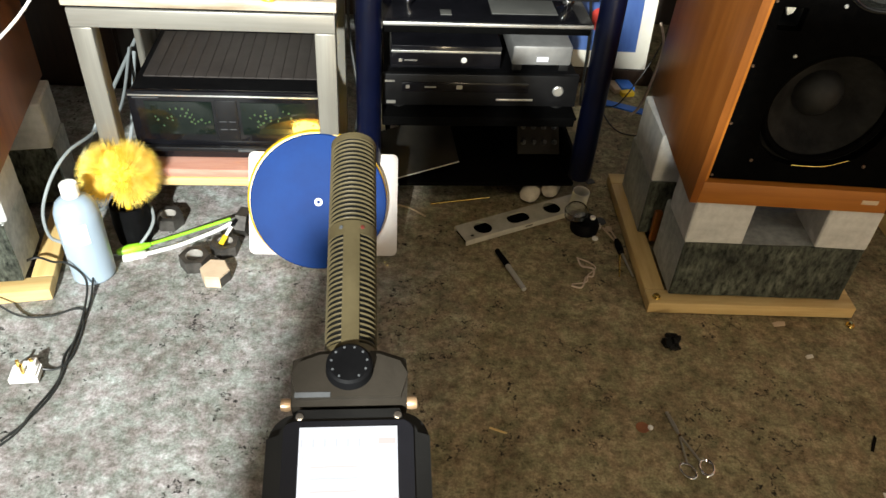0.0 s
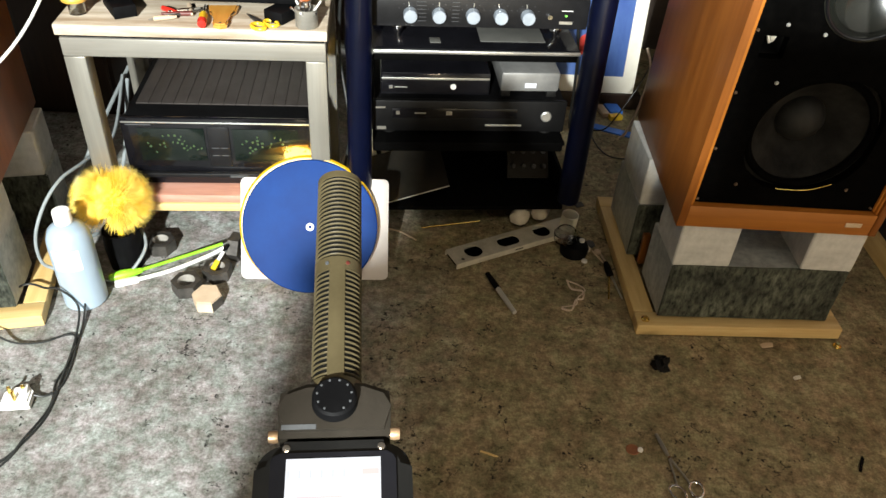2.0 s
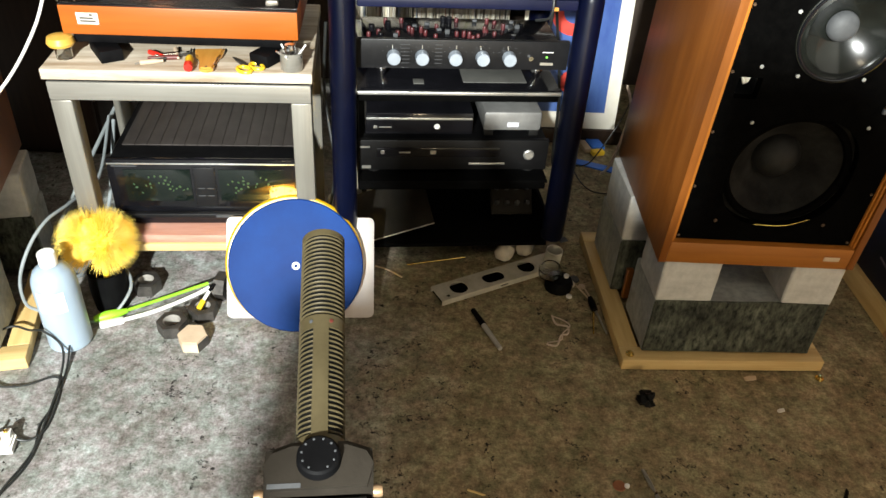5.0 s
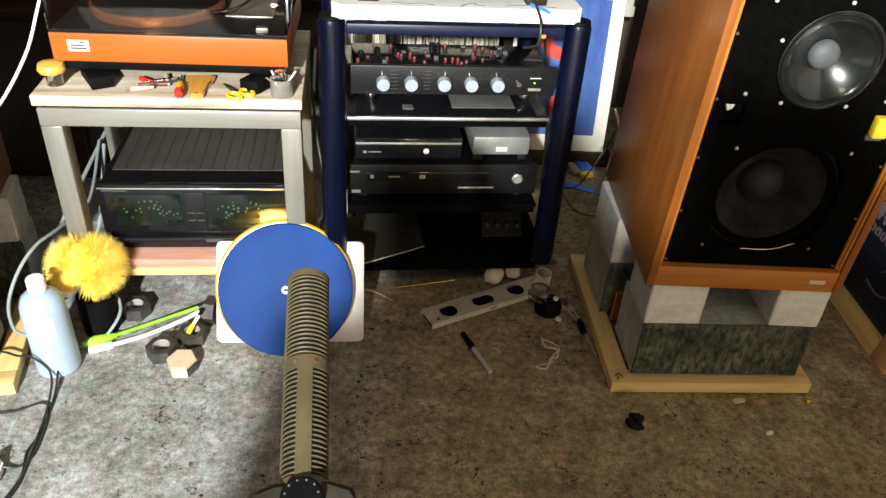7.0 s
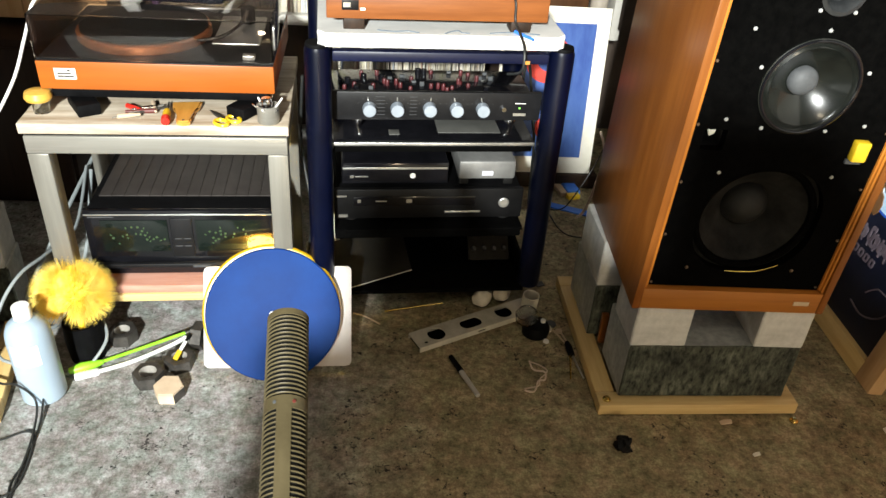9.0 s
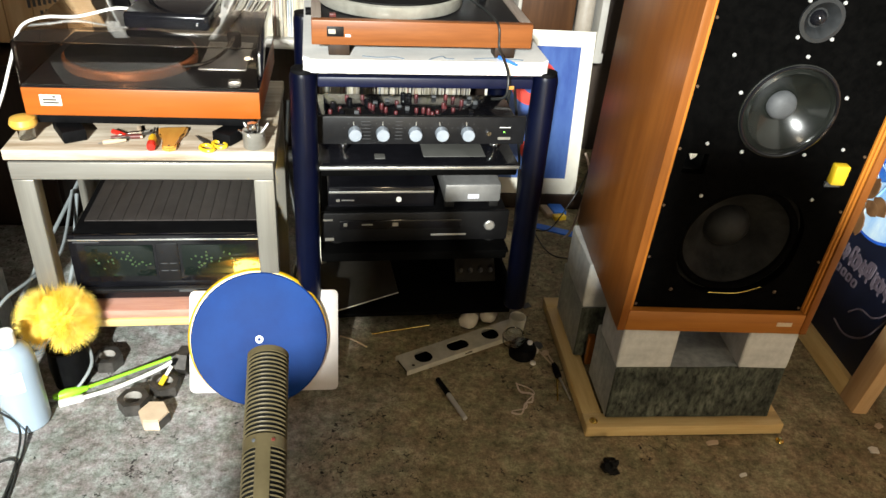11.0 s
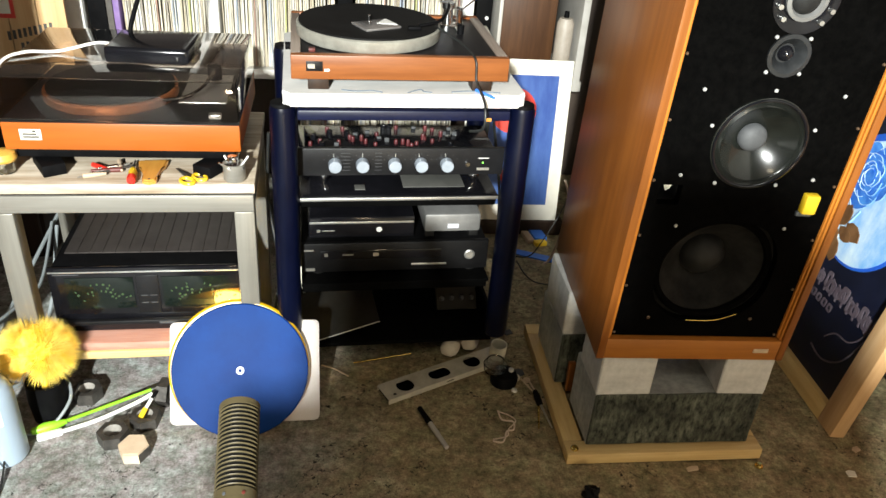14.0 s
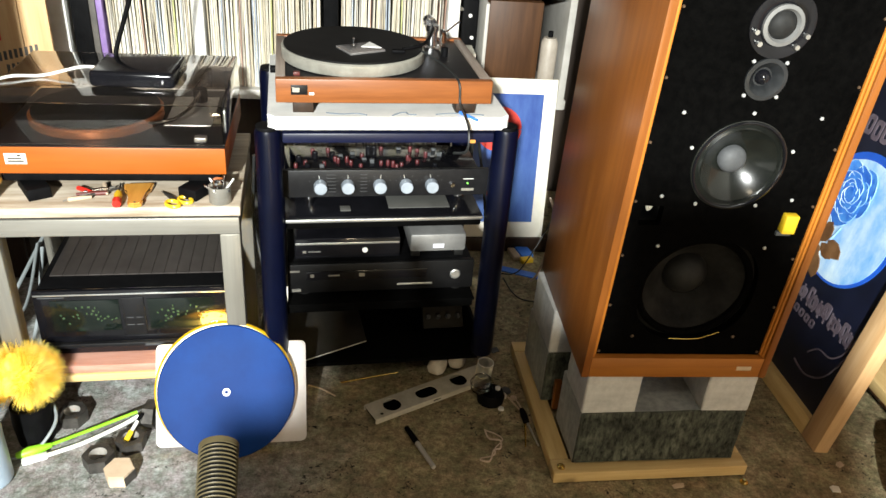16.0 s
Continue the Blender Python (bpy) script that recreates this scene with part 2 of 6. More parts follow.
def spine_material():
    m = bpy.data.materials.new("record_sleeves")
    m.use_nodes = True
    n, l = m.node_tree.nodes, m.node_tree.links
    p = n["Principled BSDF"]
    geo, r = n.new("ShaderNodeNewGeometry"), n.new("ShaderNodeValToRGB")
    r.color_ramp.interpolation = "CONSTANT"
    stops = [(0, (0.62, 0.57, 0.46)), (0.16, (0.74, 0.68, 0.54)), (0.34, (0.5, 0.43, 0.31)), (0.44, (0.8, 0.75, 0.64)), (0.56, (0.34, 0.3, 0.25)),
             (0.62, (0.55, 0.5, 0.36)), (0.7, (0.35, 0.4, 0.47)), (0.75, (0.7, 0.68, 0.6)), (0.86, (0.45, 0.27, 0.2)), (0.89, (0.5, 0.52, 0.2)),
             (0.92, (0.66, 0.6, 0.52)), (0.97, (0.3, 0.3, 0.32))]
    e = r.color_ramp.elements
    for pos, c in stops[2:]:
        e.new(pos)
    for k, (pos, c) in enumerate(stops):
        e[k].position, e[k].color = pos, (*c, 1)
    l.new(geo.outputs["Random Per Island"], r.inputs[0])
    tc, t, mp = n.new("ShaderNodeTexCoord"), n.new("ShaderNodeTexNoise"), n.new("ShaderNodeMapping")
    mp.inputs["Scale"].default_value = (300, 300, 28)
    l.new(tc.outputs["Object"], mp.inputs[0])
    t.inputs["Scale"].default_value, t.inputs["Detail"].default_value = 1, 3
    l.new(mp.outputs[0], t.inputs["Vector"])
    rr = n.new("ShaderNodeMapRange")
    rr.inputs[1].default_value, rr.inputs[2].default_value, rr.inputs[3].default_value, rr.inputs[4].default_value = 0.35, 0.65, 0.58, 0.9
    l.new(t.outputs[0], rr.inputs[0])
    x = n.new("ShaderNodeMix")
    x.data_type, x.blend_type = "RGBA", "MULTIPLY"
    x.inputs[0].default_value = 1
    l.new(r.outputs[0], x.inputs[6])
    l.new(rr.outputs[0], x.inputs[7])
    l.new(x.outputs[2], p.inputs["Base Color"])
    p.inputs["Roughness"].default_value = 0.6
    return m


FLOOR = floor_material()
SPINES = spine_material()
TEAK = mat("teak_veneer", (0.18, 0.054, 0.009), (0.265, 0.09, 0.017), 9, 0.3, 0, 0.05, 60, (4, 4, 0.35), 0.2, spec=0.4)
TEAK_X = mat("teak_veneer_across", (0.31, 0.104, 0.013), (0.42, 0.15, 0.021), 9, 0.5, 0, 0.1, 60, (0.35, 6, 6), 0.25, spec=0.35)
ORANGE_WOOD = mat("orange_lacquered_wood", (0.33, 0.078, 0.009), (0.4, 0.104, 0.013), 6, 0.4, 0, 0.05, 60, (0.4, 5, 5), 0.12, spec=0.35)
AFRORMOSIA = mat("warm_brown_wood", (0.17, 0.052, 0.013), (0.27, 0.088, 0.022), 9, 0.4, 0, 0.05, 60, (0.4, 6, 6), 0.15, spec=0.35)
GREY_WOOD = mat("pale_worn_wood", (0.2, 0.15, 0.12), (0.3, 0.25, 0.21), 9, 0.45, 0, 0.05, 60, (6, 0.5, 6), 0.2)
PINE = mat("raw_pine", (0.58, 0.39, 0.15), (0.72, 0.53, 0.24), 8, 0.6, 0, 0.12, 60, (0.5, 7, 7), 0.2)
PINE_Y = mat("raw_pine_lengthwise", (0.58, 0.39, 0.15), (0.72, 0.53, 0.24), 8, 0.6, 0, 0.12, 60, (7, 0.5, 7), 0.15)
# near-black that has the shade of recesses put into the colour
SHADE_BLACK = mat("recess_shade_black", (0.001, 0.001, 0.001), (0.002, 0.002, 0.002), 40, 0.8, 0, 0.05, spec=0.03)
# pale can paint, darkened because its compartment lies in shade
SHADED_CAN = mat("shaded_can_paint", (0.3, 0.26, 0.21), (0.4, 0.35, 0.29), 20, 0.5)
PINE_UP = mat("pine_boards", (0.58, 0.34, 0.15), (0.72, 0.48, 0.25), 7, 0.6, 0, 0.1, 60, (7, 7, 0.5), 0.15)
BOARD = mat("scuffed_board_top", (0.3, 0.22, 0.14), (0.6, 0.53, 0.43), 8, 0.6, 0, 0.15, 60, (0.6, 4, 4), 0.45)
PINK = mat("pinkish_plank", (0.42, 0.18, 0.12), (0.55, 0.3, 0.23), 9, 0.65, 0, 0.15, 60, (0.6, 5, 5), 0.3)
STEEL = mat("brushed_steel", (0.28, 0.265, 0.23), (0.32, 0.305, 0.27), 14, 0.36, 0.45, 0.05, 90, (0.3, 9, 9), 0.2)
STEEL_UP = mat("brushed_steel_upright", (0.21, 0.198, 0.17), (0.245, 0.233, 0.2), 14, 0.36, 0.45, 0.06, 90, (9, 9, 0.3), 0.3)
CHROME = mat("bright_metal", (0.75, 0.75, 0.76), (0.85, 0.85, 0.86), 30, 0.14, 1, 0.02)
KNOB = mat("pale_satin_knob", (0.32, 0.37, 0.43), (0.4, 0.45, 0.52), 30, 0.35, 0.3, 0.02)
DULL_RED = mat("dull_red_mark", (0.09, 0.015, 0.01), (0.12, 0.02, 0.015), 30, 0.5)
ALU = mat("satin_aluminium", (0.55, 0.55, 0.53), (0.66, 0.66, 0.63), 40, 0.34, 0.9, 0.04)
DULL_ALU = mat("dull_scratched_aluminium", (0.42, 0.39, 0.31), (0.57, 0.53, 0.43), 30, 0.5, 0.05, 0.1, 120, (1, 1, 1), 0.25)
COPPER = mat("copper", (0.62, 0.22, 0.09), (0.72, 0.29, 0.13), 30, 0.24, 0.88, 0.02)
BRASS = mat("brass", (0.75, 0.5, 0.12), (0.88, 0.64, 0.2), 30, 0.22, 1, 0.02)
BLACK = mat("black_satin", (0.0022, 0.0022, 0.0025), (0.0045, 0.0045, 0.005), 40, 0.6, 0, 0.05, 300, spec=0.06)
BLACK_GLOSS = mat("black_gloss", (0.004, 0.004, 0.005), (0.007, 0.007, 0.009), 20, 0.12, 0, 0.0, spec=0.4)
BAFFLE = mat("black_baffle_paint", (0.0012, 0.0012, 0.0012), (0.0024, 0.0023, 0.0022), 60, 0.85, 0, 0.2, 250, (1, 1, 1), 0.3, spec=0.01)
CONE = mat("black_cone_paper", (0.004, 0.004, 0.004), (0.026, 0.025, 0.0235), 14, 0.65, 0, 0.2, 160, (1, 1, 1), 0.5, spec=0.06)
MID_CONE = mat("glossy_doped_cone", (0.003, 0.0036, 0.0033), (0.015, 0.017, 0.014), 8, 0.22, 0, 0.05, 60, (1, 1, 1), 0.5, coat=0.4)
RUBBER = mat("black_rubber", (0.004, 0.004, 0.004), (0.008, 0.008, 0.008), 30, 0.55, 0, 0.05, spec=0.15)
DUST_CAP = mat("grey_dust_cap", (0.05, 0.053, 0.056), (0.075, 0.078, 0.082), 40, 0.6, 0, 0.1, spec=0.3)
DARK_CAP = mat("dark_dust_cap", (0.008, 0.008, 0.008), (0.018, 0.018, 0.0175), 40, 0.6, 0, 0.1, spec=0.2)
SCREW = mat("bright_zinc_screw", (0.38, 0.39, 0.38), (0.52, 0.52, 0.51), 60, 0.35, 0.25, 0.05)
BRONZE = mat("dull_bronze_screw", (0.1, 0.065, 0.04), (0.16, 0.1, 0.06), 60, 0.45, 0.4, 0.05)
SMOKY_RING = mat("smoky_grey_ring", (0.012, 0.013, 0.014), (0.024, 0.026, 0.028), 30, 0.35, 0, 0.05, spec=0.4)
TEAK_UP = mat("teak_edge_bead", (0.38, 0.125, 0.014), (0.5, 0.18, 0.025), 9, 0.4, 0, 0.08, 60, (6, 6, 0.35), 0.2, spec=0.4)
SILVER_GREY = mat("dull_silver_paint", (0.15, 0.15, 0.147), (0.2, 0.2, 0.195), 30, 0.45, 0.25, 0.04)
CHARCOAL = mat("charcoal_metal", (0.006, 0.006, 0.0068), (0.0095, 0.0095, 0.0105), 40, 0.4, 0, 0.04, 250, spec=0.25)
CD_FRONT = mat("near_black_panel", (0.003, 0.003, 0.0033), (0.005, 0.005, 0.0054), 40, 0.5, 0, 0.04, 250, spec=0.14)
CASE_BROWN = mat("dark_brown_card", (0.009, 0.0078, 0.006), (0.016, 0.014, 0.011), 20, 0.6, 0, 0.1, spec=0.2)
REFLECTION_CARD = mat("dull_grey_reflection_card", (0.06, 0.06, 0.055), (0.09, 0.09, 0.083), 12, 0.6, 0, 0.05)
PEG = mat("dull_brass_peg", (0.24, 0.15, 0.08), (0.32, 0.21, 0.12), 40, 0.35, 0.5, 0.05)
VENT = mat("grey_brown_vent_metal", (0.028, 0.0235, 0.0215), (0.042, 0.036, 0.033), 25, 0.5, 0, 0.05, spec=0.3)
BLUE_POST = mat("navy_painted_tube", (0.0005, 0.0013, 0.0078), (0.0009, 0.0021, 0.0115), 25, 0.33, 0, 0.03, 200, (1, 1, 1), 0.3, spec=0.18)
NAVY_DARK = mat("navy_painted_frame", (0.003, 0.005, 0.02), (0.005, 0.007, 0.028), 25, 0.4, 0, 0.03, spec=0.3)
MARBLE = mat("white_veined_marble", (0.66, 0.66, 0.64), (0.84, 0.83, 0.8), 7, 0.25, 0, 0.0, 60, (1, 2, 1), 0.08, coat=0.2)
VEIN = mat("blue_grey_vein", (0.1, 0.14, 0.18), (0.2, 0.24, 0.28), 30, 0.4, 0, 0.0)
GRANITE = mat("rough_granite_face", (0.003, 0.0055, 0.003), (0.125, 0.135, 0.105), 85, 0.8, 0, 0.6, 120, (1, 1, 0.42), 0.7, spec=0.25)
GRANITE_CUT = mat("sawn_granite", (0.46, 0.46, 0.44), (0.6, 0.595, 0.57), 45, 0.6, 0, 0.06, 200, (1, 1, 1), 0.2)
GRANITE_SIDE = mat("grey_sawn_granite", (0.32, 0.34, 0.325), (0.48, 0.5, 0.475), 60, 0.65, 0, 0.2, 200, (1, 1, 1), 0.3)
WHITE = mat("white_plastic", (0.72, 0.71, 0.68), (0.8, 0.79, 0.76), 20, 0.4, 0, 0.02, 60, (1, 1, 1), 0.1)
OFFWHITE = mat("cream_paper", (0.7, 0.66, 0.55), (0.8, 0.77, 0.68), 12, 0.7, 0, 0.05, 60, (1, 1, 1), 0.15)
WHITE_PAINT = mat("white_painted_board", (0.62, 0.61, 0.57), (0.74, 0.73, 0.7), 10, 0.5, 0, 0.05, 60, (1, 1, 1), 0.15)
GREY_SHELF = mat("grey_laminate_shelf", (0.4, 0.38, 0.34), (0.52, 0.5, 0.46), 12, 0.5, 0, 0.05)
BLUE_DISC = mat("blue_plastic_disc", (0.001, 0.026, 0.145), (0.002, 0.04, 0.2), 9, 0.55, 0, 0.03, 120, (1, 1, 1), 0.5, spec=0.1)
YELLOW_RIM = mat("yellow_glossy_rim", (0.75, 0.42, 0.008), (0.85, 0.52, 0.015), 12, 0.25, 0, 0.0, 60, (1, 1, 1), 0.05, coat=0.5)
YELLOW = mat("yellow_plastic", (0.8, 0.52, 0.02), (0.88, 0.6, 0.03), 20, 0.35, 0, 0.0)
RED = mat("red_plastic", (0.55, 0.02, 0.01), (0.65, 0.03, 0.02), 20, 0.3, 0, 0.0)
BRISTLE = mat("yellow_bristles", (1.0, 0.66, 0.06), (1.0, 0.84, 0.26), 30, 0.6, 0, 0.0, 60, (1, 1, 1), 0.05, spec=0.1)
GREEN = mat("lime_green_plastic", (0.25, 0.62, 0.02), (0.33, 0.72, 0.04), 20, 0.4, 0, 0.0)
IRON = mat("dark_steel_nut", (0.05, 0.047, 0.043), (0.11, 0.1, 0.09), 40, 0.45, 0.6, 0.2)
THREAD = mat("bright_thread", (0.34, 0.32, 0.29), (0.46, 0.43, 0.39), 40, 0.4, 0.3, 0.1)
TAN = mat("tan_wood_face", (0.5, 0.38, 0.26), (0.62, 0.48, 0.34), 20, 0.6, 0, 0.1)
MIC = mat("olive_grey_mic_tube", (0.052, 0.041, 0.02), (0.074, 0.059, 0.03), 50, 0.42, 0.1, 0.04, spec=0.3)
MIC_DARK = mat("mic_slot_dark", (0.003, 0.003, 0.003), (0.006, 0.006, 0.005), 50, 0.7, 0, 0.0, spec=0.1)
REC_BROWN = mat("dark_bronze_plastic", (0.013, 0.0105, 0.0075), (0.019, 0.0155, 0.0115), 60, 0.5, 0, 0.06, 400, spec=0.25)
REC_BLACK = mat("black_soft_plastic", (0.003, 0.003, 0.003), (0.005, 0.0048, 0.0045), 60, 0.5, 0, 0.05, 400, spec=0.15)
CLOTH_BLUE = mat("blue_print_paper", (0.018, 0.06, 0.27), (0.07, 0.155, 0.42), 5, 0.5, 0, 0.05, 60, (2, 1, 0.6), 0.4)
BLUE_TAPE = mat("blue_tape", (0.03, 0.17, 0.72), (0.05, 0.22, 0.82), 20, 0.5, 0, 0.05)
RED_PRINT = mat("red_print", (0.55, 0.03, 0.02), (0.68, 0.05, 0.03), 12, 0.5, 0, 0.0)
POSTER_DARK = mat("dark_navy_print", (0.003, 0.0045, 0.013), (0.006, 0.009, 0.026), 10, 0.35, 0, 0.02)
POSTER_SKY = mat("bright_blue_print", (0.06, 0.36, 0.85), (0.75, 0.9, 0.97), 4, 0.35, 0, 0.0, 60, (1, 1.6, 1), 0.15)
POSTER_RIM = mat("deep_blue_print", (0.01, 0.08, 0.5), (0.02, 0.12, 0.62), 8, 0.35, 0, 0.0)
ROSE = mat("blue_rose_print", (0.02, 0.14, 0.62), (0.1, 0.36, 0.85), 26, 0.35, 0, 0.0)
ROSE_DEEP = mat("deep_rose_print", (0.012, 0.09, 0.5), (0.05, 0.22, 0.7), 30, 0.35, 0, 0.0)
LEAF = mat("brown_leaf_print", (0.1, 0.045, 0.015), (0.2, 0.1, 0.04), 20, 0.4, 0, 0.0)
LETTER = mat("faded_violet_print", (0.085, 0.065, 0.085), (0.14, 0.115, 0.14), 30, 0.5, 0, 0.0)
INK = mat("dark_ink", (0.05, 0.045, 0.04), (0.09, 0.08, 0.07), 30, 0.6, 0, 0.0)
BRICK = mat("red_brown_brick", (0.28, 0.12, 0.065), (0.42, 0.21, 0.12), 30, 0.85, 0, 0.4, 150, (1, 1, 1), 0.3, random_shade=0.25)
MORTAR = mat("grey_mortar", (0.3, 0.28, 0.25), (0.4, 0.38, 0.34), 40, 0.9, 0, 0.4)
PLASTER = mat("dull_plaster", (0.12, 0.1, 0.08), (0.17, 0.145, 0.12), 6, 0.85, 0, 0.2)
DARK_WALL = mat("dark_brown_wall", (0.035, 0.024, 0.018), (0.06, 0.042, 0.03), 6, 0.85, 0, 0.2)
DARK_WOOD = mat("dark_walnut", (0.016, 0.008, 0.004), (0.032, 0.016, 0.008), 9, 0.55, 0, 0.1, 60, (6, 6, 0.5), 0.3, spec=0.3)
BROWN_WOOD = mat("brown_stained_wood", (0.05, 0.02, 0.007), (0.085, 0.036, 0.013), 9, 0.5, 0, 0.1, 60, (6, 6, 0.5), 0.3, spec=0.3)
GREY_CABLE = mat("grey_cable", (0.2, 0.225, 0.23), (0.27, 0.3, 0.31), 20, 0.45, 0, 0.0)
BLACK_CABLE = mat("black_cable", (0.012, 0.013, 0.013), (0.02, 0.022, 0.021), 20, 0.45, 0, 0.0)
TAN_CORD = mat("pinkish_tan_cord", (0.5, 0.38, 0.28), (0.64, 0.51, 0.4), 60, 0.8, 0, 0.3)
STONE = mat("cream_stone", (0.5, 0.45, 0.36), (0.66, 0.6, 0.5), 30, 0.7, 0, 0.2)
SMOKED = glass("smoked_acrylic", (0.52, 0.47, 0.43), 0.015)
CLEAR = glass("clear_glass", (0.9, 0.92, 0.9), 0.03)
PLATTER = mat("cream_silver_platter", (0.3, 0.29, 0.25), (0.4, 0.39, 0.34), 40, 0.35, 0.35, 0.02)
SCREEN = glow("lit_lcd", (0.93, 0.95, 1.0), 1.05)
SCREEN_PINK = glow("lit_lcd_pink", (1.0, 0.82, 0.78), 1.0)
SCREEN_GREY = glow("lit_lcd_grey", (0.82, 0.85, 0.95), 1.0)
GREEN_LED = glow("green_led", (0.25, 0.9, 0.1), 3)
METER = glow("meter_segments", (0.05, 0.11, 0.025), 1.3)
ORANGE_LED = glow("orange_led", (1.0, 0.45, 0.08), 1.5)
METER_GLASS = mat("dark_meter_glass", (0.004, 0.007, 0.006), (0.007, 0.011, 0.009), 15, 0.1, 0, 0.0, spec=0.4)
FROST = bpy.data.materials.new("milky_polythene")
FROST.use_nodes = True
_p = FROST.node_tree.nodes["Principled BSDF"]
_p.inputs["Base Color"].default_value = (0.31, 0.385, 0.46, 1)
_p.inputs["Roughness"].default_value = 0.4
_p.inputs["Subsurface Weight"].default_value = 0.5
_p.inputs["Subsurface Radius"].default_value = (0.05, 0.05, 0.05)
_p.inputs["Subsurface Scale"].default_value = 0.3

# ---- structure ----
X0, X1, Y0, Y1, TOP = -2.4, 1.5, -3.4, 2.9, 2.5
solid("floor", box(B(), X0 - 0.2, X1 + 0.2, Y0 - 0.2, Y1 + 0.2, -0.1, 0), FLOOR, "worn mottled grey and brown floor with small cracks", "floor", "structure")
solid("wall_back", box(B(), X0, X1, Y1, Y1 + 0.15, 0, TOP), DARK_WALL, "dark brown back wall behind the record shelves", "wall", "structure")
solid("wall_left", box(B(), X0 - 0.15, X0, Y0, Y1 + 0.15, 0, TOP), DARK_WALL, "plain dark side wall", "wall", "structure")
solid("wall_front", box(B(), X0, X1, Y0 - 0.15, Y0, 0, TOP), PLASTER, "plain plastered wall", "wall", "structure")
wall_right = solid("wall_right", box(B(), X1, X1 + 0.15, Y0, Y1 + 0.15, 0, TOP), MORTAR, "brick wall with grey mortar joints", "wall", "structure")
solid("ceiling", box(B(), X0 - 0.15, X1 + 0.15, Y0 - 0.15, Y1 + 0.15, TOP, TOP + 0.1), PLASTER, "plain dull plaster ceiling", "ceiling", "structure")
# unseen stepped blocker, added behind the camera to shape the work light's shadow
blocker = B()
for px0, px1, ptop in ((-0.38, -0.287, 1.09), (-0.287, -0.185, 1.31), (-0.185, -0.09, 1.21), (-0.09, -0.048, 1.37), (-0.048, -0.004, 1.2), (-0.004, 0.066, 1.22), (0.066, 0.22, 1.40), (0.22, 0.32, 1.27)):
    box(blocker, px0, px1, -0.75, -0.4, 0, ptop, 0.004)
solid("shadow_blocker", blocker, PLASTER, "unseen stepped blocker that shapes the work light's shadow", "wall", "structure")
solid("ledge", box(B(), 1.40, 1.5, 0.6, 1.98, 0.10, 0.13, 0.003), PINE_Y, "raw wooden ledge along the brick wall", "ledge", "structure")


# ---- loudspeaker on granite blocks ----
def fat_screw(parent, x, z, r=0.0037, material=None):
    return part("screw", lathe(B(), [(0, 0.003), (r * 0.6, 0.003), (r, 0.0012), (r, -0.001)], pose(x, 0.0148, z, 90), 10), material or SCREW, parent, "dull bronze screw head" if material else "bright screw head")


